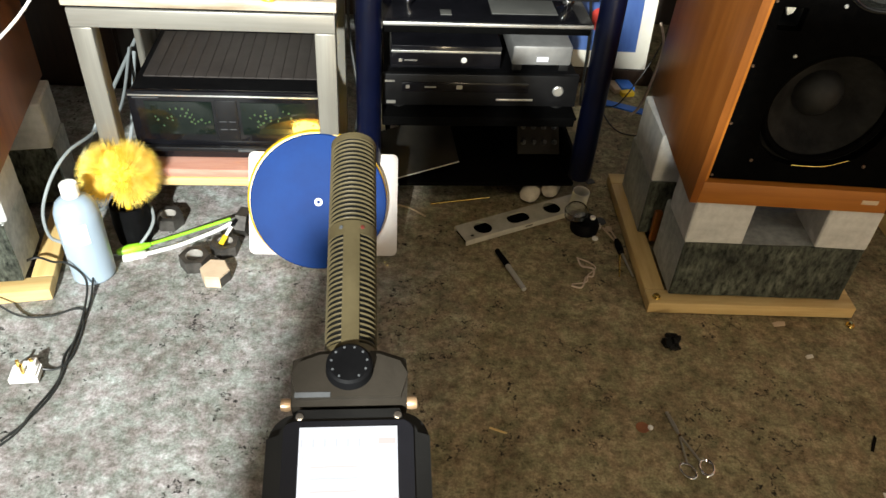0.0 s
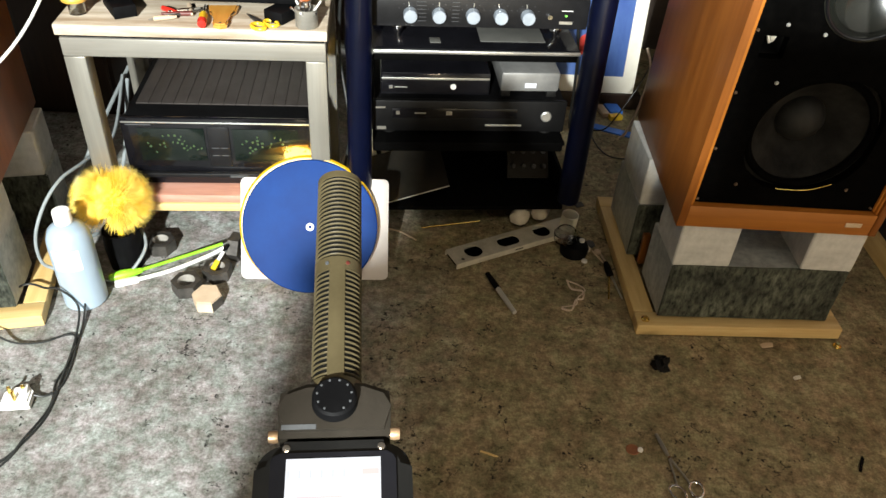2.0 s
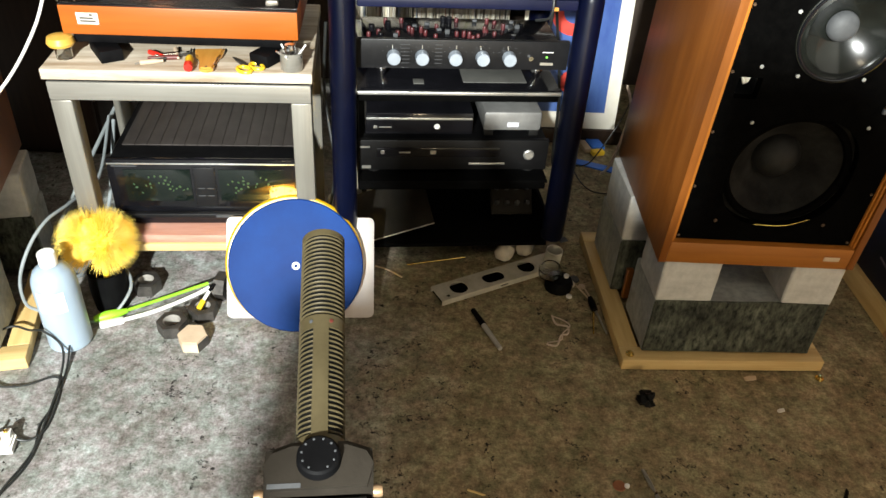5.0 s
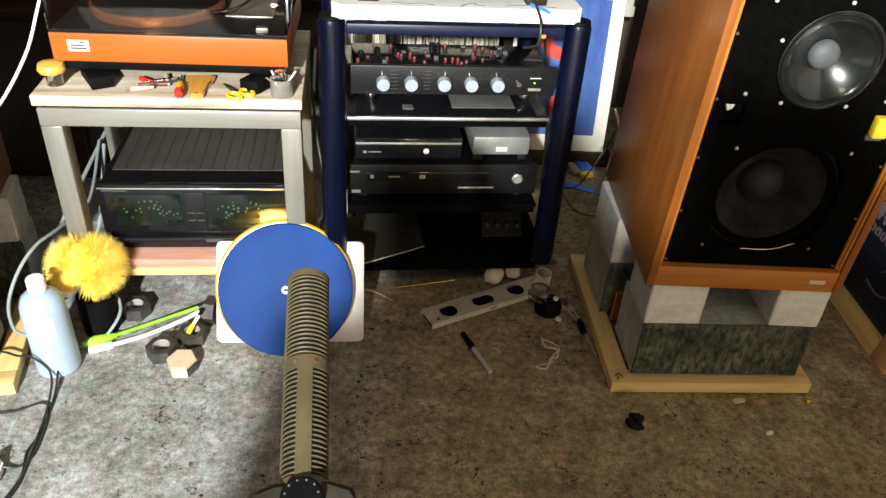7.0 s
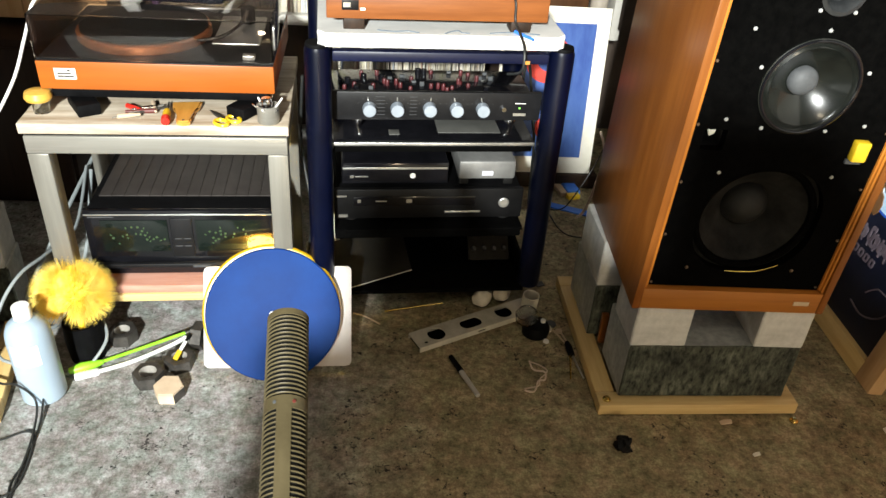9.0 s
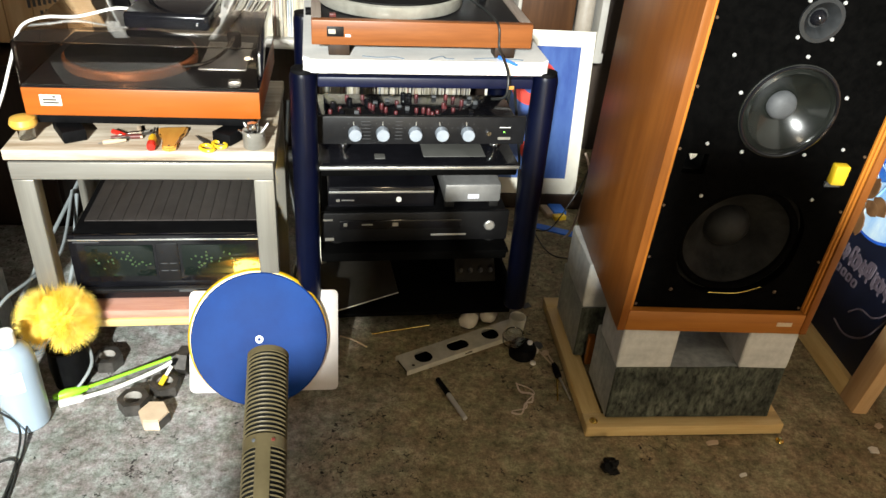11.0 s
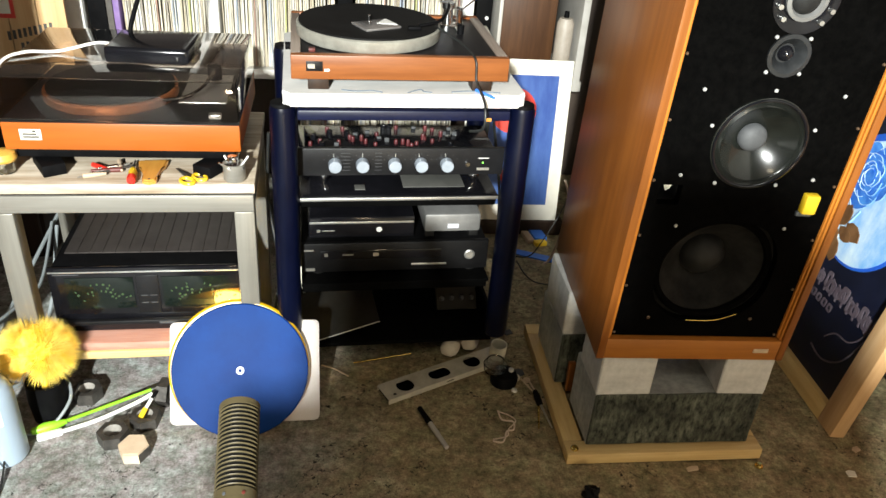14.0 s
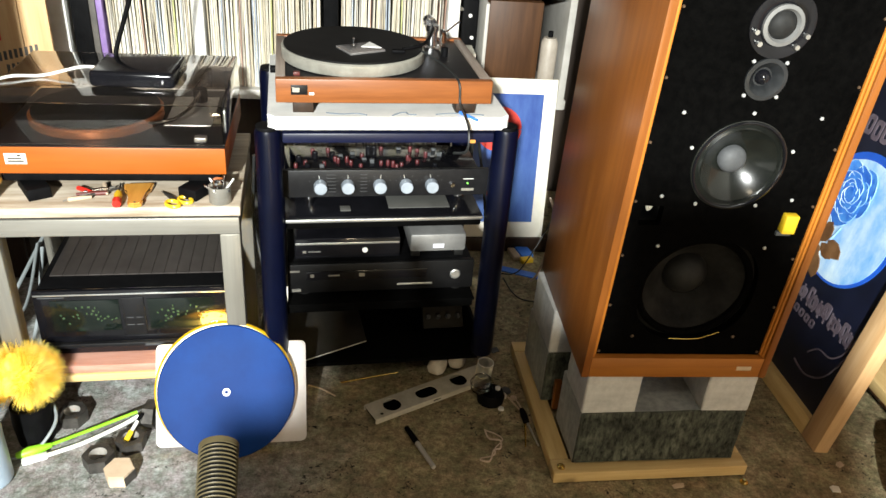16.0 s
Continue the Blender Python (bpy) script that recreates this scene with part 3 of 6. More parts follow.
def loudspeaker(m, label):
    """Origin: front bottom left corner; y goes back."""
    W, D, H, DEEP, CHEEK = 0.408, 0.412, 1.02, 0.0148, 0.0156
    o = thing("loudspeaker", m, label, "loudspeaker")
    for x in (0, W - CHEEK):
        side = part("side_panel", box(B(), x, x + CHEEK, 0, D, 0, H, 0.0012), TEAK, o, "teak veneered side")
        inner = x + CHEEK + 0.0002 if x == 0 else x - 0.0002
        way = 1 if x == 0 else -1
        for w, y0, y1 in ((0.0052, 0.0045, 0.0335), (0.0088, 0.0095, 0.0335)):
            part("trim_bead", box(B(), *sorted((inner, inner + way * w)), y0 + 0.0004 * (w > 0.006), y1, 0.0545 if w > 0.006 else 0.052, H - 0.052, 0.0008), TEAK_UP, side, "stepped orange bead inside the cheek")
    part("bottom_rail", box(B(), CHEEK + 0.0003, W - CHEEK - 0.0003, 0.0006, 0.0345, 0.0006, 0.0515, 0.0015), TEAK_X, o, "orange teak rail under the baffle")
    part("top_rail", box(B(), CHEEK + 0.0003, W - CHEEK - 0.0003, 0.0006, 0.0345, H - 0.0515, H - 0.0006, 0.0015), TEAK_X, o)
    part("bottom_panel", box(B(), CHEEK + 0.0003, W - CHEEK - 0.0003, 0.035, D, 0.0006, 0.018), TEAK_X, o)
    part("top_panel", box(B(), CHEEK + 0.0003, W - CHEEK - 0.0003, 0.035, D, H - 0.018, H), TEAK_X, o)
    part("back_panel", box(B(), CHEEK + 0.0003, W - CHEEK - 0.0003, D - 0.02, D, 0.0182, H - 0.0182), BLACK, o)
    cx, wz, mz, sz, tz = 0.204, 0.211, 0.4936, 0.6555, 0.7477
    port = rounded(0.046, 0.088, 0.364, 0.405, 0.003, 2)
    for_b = B()
    plate_with_holes(for_b, [(0.0246, 0.0525), (W - 0.0246, 0.0525), (W - 0.0246, H - 0.0525), (0.0246, H - 0.0525)],
                     [rounded(cx - 0.119, cx + 0.119, wz - 0.119, wz + 0.119, 0.1, 10), circle(cx, mz, 0.083, 40), circle(cx, tz, 0.048, 28), circle(cx, sz, 0.03, 24), port],
                     -0.034, -DEEP, pose(0, 0, 0, 90))
    part("baffle", for_b, BAFFLE, o, "matt black baffle board")
    w = part("woofer", lathe(B(), [(0.145, 0.0), (0.128, 0.0), (0.118, 0.006), (0.108, 0.0), (0.085, -0.018), (0.045, -0.055), (0.0, -0.058)], pose(cx, 0.036, wz, 90), 56), CONE, o, "large black paper woofer cone")
    part("dust_cap", lathe(B(), [(0.047, -0.053), (0.043, -0.04), (0.03, -0.028), (0.015, -0.022), (0, -0.02)], pose(cx, 0.036, wz, 90), 40), DARK_CAP, w)
    part("surround", ring(B(), 0.113, 0.008, pose(cx, 0.034, wz, 90), 56, 8), BAFFLE, w)
    part("tinsel_lead", cable(B(), [(cx - 0.03, 0.0165, wz - 0.118), (cx + 0.03, 0.015, wz - 0.116), (cx + 0.075, 0.0162, wz - 0.1)], 0.0012), BRASS, w, "thin bright lead")
    d = part("midrange", lathe(B(), [(0.088, -0.001), (0.088, 0.004), (0.083, 0.006), (0.077, -0.002), (0.071, 0.003), (0.065, -0.004), (0.026, -0.034), (0, -0.036)], pose(cx, DEEP, mz, 90), 56), MID_CONE, o, "glossy doped midrange cone")
    part("dust_cap", lathe(B(), [(0.026, -0.032), (0.026, -0.024), (0.022, -0.017), (0.012, -0.012), (0, -0.011)], pose(cx, DEEP, mz, 90), 40), DUST_CAP, d, "grey felt dust cap")
    part("bezel", ring(B(), 0.0835, 0.003, pose(cx, 0.0105, mz, 90), 56, 8), BLACK_GLOSS, d, "thin glossy ring")
    t2 = part("small_tweeter", lathe(B(), [(0.037, -0.001), (0.037, 0.004), (0.03, 0.005), (0.018, -0.008), (0.0165, -0.012), (0, -0.012)], pose(cx, DEEP, sz, 90), 40), SMOKY_RING, o, "small domed tweeter in a grey ring")
    part("tweeter_dome", lathe(B(), [(0.0135, -0.011), (0.011, -0.003), (0.006, 0.002), (0, 0.0035)], pose(cx, DEEP, sz, 90), 32), BLACK_GLOSS, t2, "glossy black dome")
    t = part("tweeter", lathe(B(), [(0.056, -0.001), (0.056, 0.003), (0.045, 0.004), (0.033, 0.0)], pose(cx, DEEP, tz, 90), 48), BLACK_GLOSS, o, "domed tweeter with a silver ring")
    part("tweeter_ring", lathe(B(), [(0.0345, -0.004), (0.0345, 0.006), (0.028, 0.0075), (0.024, 0.001)], pose(cx, DEEP, tz, 90), 48), SILVER_GREY, t, "silver ring")
    part("tweeter_dome", lathe(B(), [(0.0245, -0.002), (0.021, 0.005), (0.012, 0.01), (0, 0.0115)], pose(cx, DEEP, tz, 90), 40), DARK_CAP, t, "dark translucent dome")
    for a in (-18, -46, 195, 222):
        a = radians(a)
        part("terminal", rod(B(), (cx + 0.046 * math.cos(a), 0.0115, tz + 0.046 * math.sin(a)), (cx + 0.046 * math.cos(a), 0.003, tz + 0.046 * math.sin(a)), 0.0042), ALU, t, "silver terminal")
    for k in range(5):
        a = radians(90 + 72 * k)
        fat_screw(d, cx + 0.1 * math.cos(a), mz + 0.1 * math.sin(a))
    for x, z in ((0.0957, 0.319), (0.311, 0.32), (0.0936, 0.1), (0.3115, 0.1005)):
        fat_screw(w, x, z, 0.0037, None if z > 0.2 else BRONZE)
    for x in (0.0775, 0.331):
        for z in (0.5895, 0.4262):
            fat_screw(o, x, z)
    for x in (0.0303, 0.3772):
        for k in range(7):
            fat_screw(o, x, 0.0605 + 0.1178 * k, 0.003, BRONZE)
    for x in (-0.0295, 0.0295):
        for z in (-0.0305, 0.0295):
            fat_screw(t2, cx + x, sz + z, 0.0036)
    part("port_tube", plate_with_holes(B(), rounded(0.042, 0.092, 0.36, 0.409, 0.003, 2), [port], -0.1, -0.0345, pose(0, 0, 0, 90)), RUBBER, o)
    part("port_triangle", prism(B(), [(0.062, 0.4), (0.086, 0.402), (0.08, 0.38), (0.072, 0.375)], -0.06, -0.045, pose(0, 0, 0, 90), 0.004), OFFWHITE, o, "pale triangle inside the port")
    part("sponge", box(B(), 0.322, 0.349, -0.004, DEEP - 0.0002, 0.362, 0.401, 0.003), YELLOW, o, "yellow foam block stuck to the baffle")
    part("sponge_pad", box(B(), 0.32, 0.35, 0.008, DEEP - 0.0004, 0.352, 0.3615, 0.001), DUST_CAP, o, "grey pad below the foam")
    part("badge", box(B(), 0.336, 0.369, -0.001, 0.0012, 0.021, 0.031, 0.0006), TAN, o, "small pale badge")
    return o


def granite_block(m, w, d, h, label, rough_face=True):
    b = B()
    box(b, 0, w, 0, d, 0, h, 0.003, 1)
    bmesh.ops.subdivide_edges(b, edges=list(b.edges), cuts=5, use_grid_fill=True)
    for v in b.verts:
        n = noise.noise(v.co * 40) * 0.0025
        if rough_face and v.co.y < 0.004:
            v.co.y += n * 1.6
        v.co.x += n * 0.5
    ob = solid("granite_block", b, GRANITE if rough_face else GRANITE_CUT, label, "stone block", m=m, smooth=False)
    if rough_face:  # sawn top and ends
        ob.data.materials.append(GRANITE_SIDE)
        for p in ob.data.polygons:
            if abs(p.normal.y) < 0.6:
                p.material_index = 1
    return ob


SPK = pose(0.5671, 1.3549, 0.292, 2.98, 0.65, 0.04)
loudspeaker(SPK, "tall teak loudspeaker with exposed black drivers on granite blocks")
# plinth under it
pl = thing("plinth", pose(0.543, 1.337, 0, 0, 0, 1.5), "raw pine frame on brass feet under the granite blocks", "plinth")
part("front_board", box(B(), 0, 0.462, 0, 0.045, 0.004, 0.034, 0.003), PINE, pl)
part("back_board", box(B(), 0, 0.462, 0.45, 0.495, 0.004, 0.034, 0.003), PINE, pl)
part("side_board", box(B(), 0, 0.045, 0.0455, 0.4495, 0.004, 0.034, 0.003), PINE_Y, pl)
part("side_board", box(B(), 0.417, 0.462, 0.0455, 0.4495, 0.004, 0.034, 0.003), PINE_Y, pl)


def brass_foot(parent, x, y, z):
    return part("brass_foot", lathe(B(), [(0, 0.008), (0.004, 0.0085), (0.005, 0.005), (0.009, 0.003), (0.01, 0), (0, 0)], pose(x, y, z), 16), BRASS, parent, "small domed brass screw foot")


brass_foot(pl, 0.02, 0.02, 0.0335)
brass_foot(pl, 0.452, -0.018, 0.0)
granite_block(pose(0.59, 1.366, 0.034, 0, 0, 1.2), 0.385, 0.155, 0.148, "rough-faced dark granite block lying on a pine frame")
granite_block(pose(0.588, 1.366, 0.182, 0, 0, 1.0), 0.122, 0.13, 0.11, "pale sawn granite cube carrying a loudspeaker", False)
granite_block(pose(0.862, 1.370, 0.182, 0, 0, -1.0), 0.11, 0.13, 0.11, "pale sawn granite cube carrying a loudspeaker", False)
granite_block(pose(0.562, 1.582, 0.034, 0, 0, 1), 0.40, 0.2, 0.148, "dark granite block lying on a pine frame")
granite_block(pose(0.562, 1.585, 0.182, 0, 0, 1), 0.12, 0.18, 0.1215, "pale sawn granite cube carrying a loudspeaker", False)
granite_block(pose(0.85, 1.588, 0.182, 0, 0, 1), 0.11, 0.18, 0.1215, "pale sawn granite cube carrying a loudspeaker", False)

solid("wood_offcut", box(B(), -0.008, 0.008, -0.006, 0.006, 0, 0.082, 0.001), TEAK, "brown wooden offcut standing between the granite blocks", "offcut", m=pose(0.592, 1.556, 0.0345, -4, 0, 4))
# the second loudspeaker, seen from its inner side
SPK2 = pose(-1.158, 1.242, 0.2925, 0, 0, 11.3)
loudspeaker(SPK2, "tall teak loudspeaker on granite blocks beside a steel table")
pl2 = thing("plinth", pose(-1.188, 1.198, 0, 0, 0, 12), "raw pine frame under the granite blocks", "plinth")
part("front_board", box(B(), 0, 0.475, 0, 0.045, 0.0, 0.03, 0.003), PINE, pl2)
part("back_board", box(B(), 0, 0.475, 0.42, 0.465, 0.0, 0.03, 0.003), PINE, pl2)
part("side_board", box(B(), 0, 0.045, 0.0455, 0.4195, 0.0, 0.03, 0.003), PINE_Y, pl2)
part("side_board", box(B(), 0.43, 0.475, 0.0455, 0.4195, 0.0, 0.03, 0.003), PINE_Y, pl2)
granite_block(pose(-1.157, 1.252, 0.03, 0, 0, 10), 0.38, 0.145, 0.15, "rough-faced dark granite block lying on a pine frame")
granite_block(pose(-0.885, 1.305, 0.18, 0, 0, 11), 0.11, 0.12, 0.112, "pale sawn granite cube carrying a loudspeaker", False)
granite_block(pose(-1.14, 1.26, 0.18, 0, 0, 11), 0.11, 0.12, 0.112, "pale sawn granite cube carrying a loudspeaker", False)
granite_block(pose(-1.163, 1.52, 0.03, 0, 0, 12), 0.38, 0.115, 0.15, "dark granite block lying on a pine frame")
granite_block(pose(-0.902, 1.572, 0.18, 0, 0, 12), 0.11, 0.115, 0.112, "pale sawn granite cube carrying a loudspeaker", False)
granite_block(pose(-1.168, 1.52, 0.18, 0, 0, 12), 0.11, 0.115, 0.112, "pale sawn granite cube carrying a loudspeaker", False)

# ---- hi-fi rack ----
RK = pose(0.163, 1.617, 0, 0, 0, 4.8)
rack = thing("hifi_rack", RK, "dark navy hi-fi rack with round posts and black glass shelves", "rack")
for x in (-0.246, 0.246):
    for y in (0, 0.4):
        p_ = part("post", lathe(B(), [(0, 0.15), (0.025, 0.15), (0.0265, 0.155), (0.0265, 0.722), (0.024, 0.73), (0, 0.731)], pose(x, y, 0), 32), BLUE_POST, rack, "navy painted round post")
        part("cap", lathe(B(), [(0.024, 0.7305), (0.023, 0.737), (0, 0.7375)], pose(x, y, 0), 28), BLACK, p_)
part("top_frame", box(B(), -0.218, 0.218, -0.012, 0.01, 0.702, 0.724, 0.004), NAVY_DARK, rack, "navy cross bar under the slab")
part("top_frame", box(B(), -0.218, 0.218, 0.39, 0.412, 0.69, 0.722, 0.004), NAVY_DARK, rack)
for x in (-0.23, 0.222):
    part("side_bar", box(B(), x, x + 0.01, 0.03, 0.37, 0.69, 0.722, 0.003), NAVY_DARK, rack)
# lower shelf, bars and base carry the recess's shade as colour
for z, edge in ((0.512, True), (0.292, False)):
    part("shelf", box(B(), -0.218, 0.218, 0.012, 0.43, z, z + 0.007, 0.001), BLACK_GLOSS if edge else SHADE_BLACK, rack, "black glass shelf" if edge else "black lower shelf")
    part("shelf_bar", box(B(), -0.217, 0.217, 0.02, 0.045, z - 0.022, z - 0.0005, 0.004), SHADE_BLACK, rack)
    if edge:
        part("shelf_edge", box(B(), -0.217, 0.217, 0.006, 0.0115, z, z + 0.007, 0.001), ALU, rack, "bright polished glass edge")
part("base_shelf", box(B(), -0.24, 0.262, 0.08, 0.42, 0.064, 0.0755, 0.002), SHADE_BLACK, rack)
part("plinth_box", box(B(), -0.24, 0.262, 0.18, 0.4, 0.0, 0.0635, 0.003), SHADE_BLACK, rack, "black recessed base")
# back sheet added only to darken the rack's lower half like shade
part("lower_back_shade", box(B(), -0.03, 0.216, 0.405, 0.412, 0.0805, 0.29), SHADE_BLACK, rack)
part("lower_side_panel", box(B(), 0.252, 0.26, 0.1, 0.404, 0.0805, 0.149), SHADE_BLACK, rack)
part("indicator", box(B(), 0.165, 0.178, -0.0145, -0.0125, 0.703, 0.71, 0.0005), ORANGE_LED, rack, "small glowing orange indicator")

slab = thing("marble_slab", RK @ pose(0, 0, 0.7375), "white marble slab with grey veins on the rack", "slab")
part("slab", prism(B(), rounded(-0.245, 0.243, -0.028, 0.415, 0.015), 0, 0.027, None, 0.006), MARBLE, slab)
for pts in ([(-0.13, -0.005), (-0.1, -0.012), (-0.07, -0.008), (-0.05, -0.018)], [(0.0, -0.02), (0.015, -0.006), (0.03, 0.0), (0.035, -0.012), (0.05, -0.014)], [(0.09, -0.012), (0.13, -0.005), (0.19, -0.015)]):
    part("vein", cable(B(), [(x, y, 0.0262) for x, y in pts], 0.0024, 6), VEIN, slab, "blue-grey vein in the marble")

# amplifier with five knobs
am = thing("stereo_amplifier", RK @ pose(0, 0.05, 0.5195), "black stereo amplifier with five silver knobs on a glass shelf", "amplifier")
part("front_panel", box(B(), -0.221, 0.232, 0, 0.012, 0.033, 0.096, 0.0015), CHARCOAL, am, "charcoal front panel")
part("chassis", box(B(), -0.205, 0.215, 0.0125, 0.16, 0.03, 0.086, 0.002), BLACK_GLOSS, am)
for k, x in enumerate((-0.141, -0.082, -0.012, 0.046, 0.103)):
    kn = part("knob", lathe(B(), [(0, 0.019), (0.0125, 0.019), (0.0138, 0.0175), (0.0145, 0.0), (0, 0)], pose(x, 0, 0.06, 90), 28), KNOB, am, "turned silver knob")
    part("pointer", box(B(), -0.0008, 0.0008, -0.0012, 0.0004, 0.0165, 0.025, 0.0, m=pose(x, 0, 0.06) @ pose(0, 0, 0, 0, (-8, 0, 4, -14, -10)[k], 0)), ALU, kn)
    for j in range(5):
        a = radians(150 - 30 * j)
        part("scale_mark", box(B(), x + 0.026 * math.cos(a) - 0.001, x + 0.026 * math.cos(a) + 0.001, -0.0006, 0.0004, 0.058 + 0.026 * math.sin(a) - 0.0005, 0.058 + 0.026 * math.sin(a) + 0.0005), DUST_CAP, am)
for j in range(6):
    part("lettering_bar", box(B(), -0.055, -0.04, -0.0006, 0.0004, 0.045 + 0.008 * j, 0.046 + 0.008 * j), DUST_CAP, am)
    part("lettering_bar", box(B(), -0.128, -0.108, -0.0006, 0.0004, 0.045 + 0.008 * j, 0.046 + 0.008 * j), DUST_CAP, am)
part("push_button", lathe(B(), [(0, 0.006), (0.005, 0.006), (0.0055, 0), (0, 0)], pose(0.15, 0, 0.06, 90), 18), CHROME, am, "small chrome button")
part("power_led", lathe(B(), [(0, 0.002), (0.0018, 0.0015), (0.002, 0)], pose(0.185, 0, 0.062, 90), 10), GREEN_LED, am, "lit green power light")
part("logo", box(B(), 0.172, 0.2, -0.0006, 0.0004, 0.044, 0.05), ALU, am, "small silver logo shape")
part("lettering_bar", box(B(), 0.174, 0.198, -0.0006, 0.0004, 0.072, 0.0735), WHITE, am)
for x in (-0.165, 0.175):
    for y in (0.035, 0.14):
        part("foot", lathe(B(), [(0, 0), (0.006, 0), (0.008, 0.008), (0.013, 0.016), (0.013, 0.022), (0.016, 0.0225), (0.016, 0.0295), (0, 0.0295)], pose(x, y, 0.0005), 20), CHROME, am, "turned chrome foot")
VALVE_RED = mat("dull_red_lacquer", (0.055, 0.008, 0.01), (0.095, 0.014, 0.016), 60, 0.4)
rng = random.Random(4)
for k in range(40):
    x, y, h = -0.19 + 0.0085 * k + rng.uniform(-0.004, 0.004), rng.uniform(0.03, 0.14), rng.uniform(0.007, 0.014)
    kind = rng.random()
    if kind < 0.5:
        part("component", lathe(B(), [(0, h), (0.0035, h * 0.97), (0.0045, h * 0.8), (0.0045, 0), (0, 0)], pose(x, y, 0.0862), 12), VALVE_RED, am, "small dull red component")
    elif kind < 0.8:
        part("component", box(B(), x - 0.005, x + 0.005, y - 0.004, y + 0.004, 0.0862, 0.0862 + h * 0.7, 0.001), DUST_CAP, am, "small grey component")
    else:
        part("component", lathe(B(), [(0, h), (0.006, h), (0.0065, h - 0.001), (0.0065, 0), (0, 0)], pose(x, y, 0.0862), 14), BLACK_GLOSS, am)

# the wide card stands in for a shelf reflection; the small one is paper
for x0, x1, y0, y1 in ((0.01, 0.15, 0.055, 0.15), (-0.098, -0.075, 0.045, 0.07)):
    solid("reflection_card", box(B(), x0, x1, y0, y1, 0, 0.0016, 0.0004), REFLECTION_CARD, "dull grey reflection and paper slip under the amplifier on the glass shelf", "card", group="grey cards", m=RK @ pose(0, 0, 0.5195))

# disc player, with a smaller player and a silver box on it
cd = thing("disc_player", RK @ pose(0, 0.04, 0.2995), "charcoal disc player with a round control on the rack", "disc player")
part("front_panel", box(B(), -0.217, 0.217, 0, 0.014, 0.012, 0.088, 0.003), CD_FRONT, cd)
part("body", box(B(), -0.213, 0.213, 0.0145, 0.3, 0.014, 0.085, 0.002), BLACK, cd)
part("display", box(B(), -0.175, 0.105, -0.0012, 0.001, 0.046, 0.07, 0.001), BLACK_GLOSS, cd, "dark display window")
part("disc_slot", box(B(), 0.035, 0.118, -0.0015, 0.001, 0.026, 0.031, 0.0006), ALU, cd, "bright tray lip")
part("control", lathe(B(), [(0, 0.005), (0.01, 0.005), (0.0125, 0.003), (0.0125, 0), (0, 0)], pose(0.172, 0, 0.052, 90), 28), ALU, cd, "round silver control")
for x0, x1, z0, z1 in ((-0.212, -0.19, 0.07, 0.074), (-0.208, -0.188, 0.018, 0.025), (-0.166, -0.158, 0.055, 0.063), (-0.125, -0.1, 0.057, 0.06), (-0.055, -0.042, 0.054, 0.063)):
    part("lettering_bar", box(B(), x0, x1, -0.0022, -0.0008, z0, z1), ALU, cd)
for x in (-0.18, 0.18):
    for y in (0.03, 0.27):
        part("foot", lathe(B(), [(0.015, 0), (0.015, 0.0125), (0, 0.0125)], pose(x, y, 0), 18), RUBBER, cd)
dv = thing("small_player", RK @ pose(-0.08, 0.055, 0.3885), "small black player with a silver strip and round button", "disc player")
part("body", box(B(), -0.12, 0.12, 0, 0.26, 0.006, 0.058, 0.003), BLACK_GLOSS, dv)
part("strip", box(B(), -0.118, 0.118, -0.0015, 0.0005, 0.042, 0.047, 0.0005), ALU, dv, "silver strip across the front")
part("button", lathe(B(), [(0, 0.002), (0.0065, 0.0015), (0.0065, 0), (0, 0)], pose(0.039, 0, 0.026, 90), 20), WHITE, dv, "round pale button")
part("lettering_bar", box(B(), -0.102, -0.094, -0.001, 0.0005, 0.021, 0.027), ALU, dv)
part("lettering_bar", box(B(), -0.09, -0.062, -0.001, 0.0005, 0.023, 0.025), ALU, dv)
for x in (-0.1, 0.1):
    for y in (0.02, 0.24):
        part("foot", lathe(B(), [(0.008, 0), (0.008, 0.0065), (0, 0.0065)], pose(x, y, 0), 14), RUBBER, dv)
sv = thing("silver_box", RK @ pose(0.13, 0.055, 0.388), "small silver converter box with a lit front patch", "converter")
part("case", box(B(), -0.066, 0.066, 0, 0.19, 0.016, 0.062, 0.006), SILVER_GREY, sv)
part("lit_patch", box(B(), -0.012, 0.014, -0.001, 0.0006, 0.026, 0.037, 0.0005), glow("white_glow_patch", (0.95, 0.97, 1), 1.2), sv, "bright white glowing patch on the front")
for x in (-0.052, 0.052):
    for y in (0.015, 0.175):
        part("foot", box(B(), x - 0.011, x + 0.011, y - 0.008, y + 0.008, 0, 0.0165, 0.002), RUBBER, sv)
# low boxes inside the rack
mx_ = thing("mixer", RK @ pose(0.19, 0.2, 0.08, 50, 0, 0), "small dark mixer with grey knobs leaning in the rack", "mixer")
part("panel", box(B(), -0.055, 0.055, 0, 0.1, 0, 0.012, 0.002), CASE_BROWN, mx_)
for j in range(2):
    for k in range(4):
        part("knob", lathe(B(), [(0, 0.014), (0.005, 0.014), (0.007, 0), (0, 0)], pose(-0.04 + 0.027 * k, 0.03 + 0.04 * j, 0.012), 12), DUST_CAP, mx_)
dp = thing("flat_case", RK @ pose(-0.19, 0.085, 0.0765, 13, -16.5, 3), "dark flat case with a pale edge lying in the rack", "case")
part("sheet", box(B(), -0.02, 0.17, 0, 0.17, 0, 0.007, 0.001), CASE_BROWN, dp)
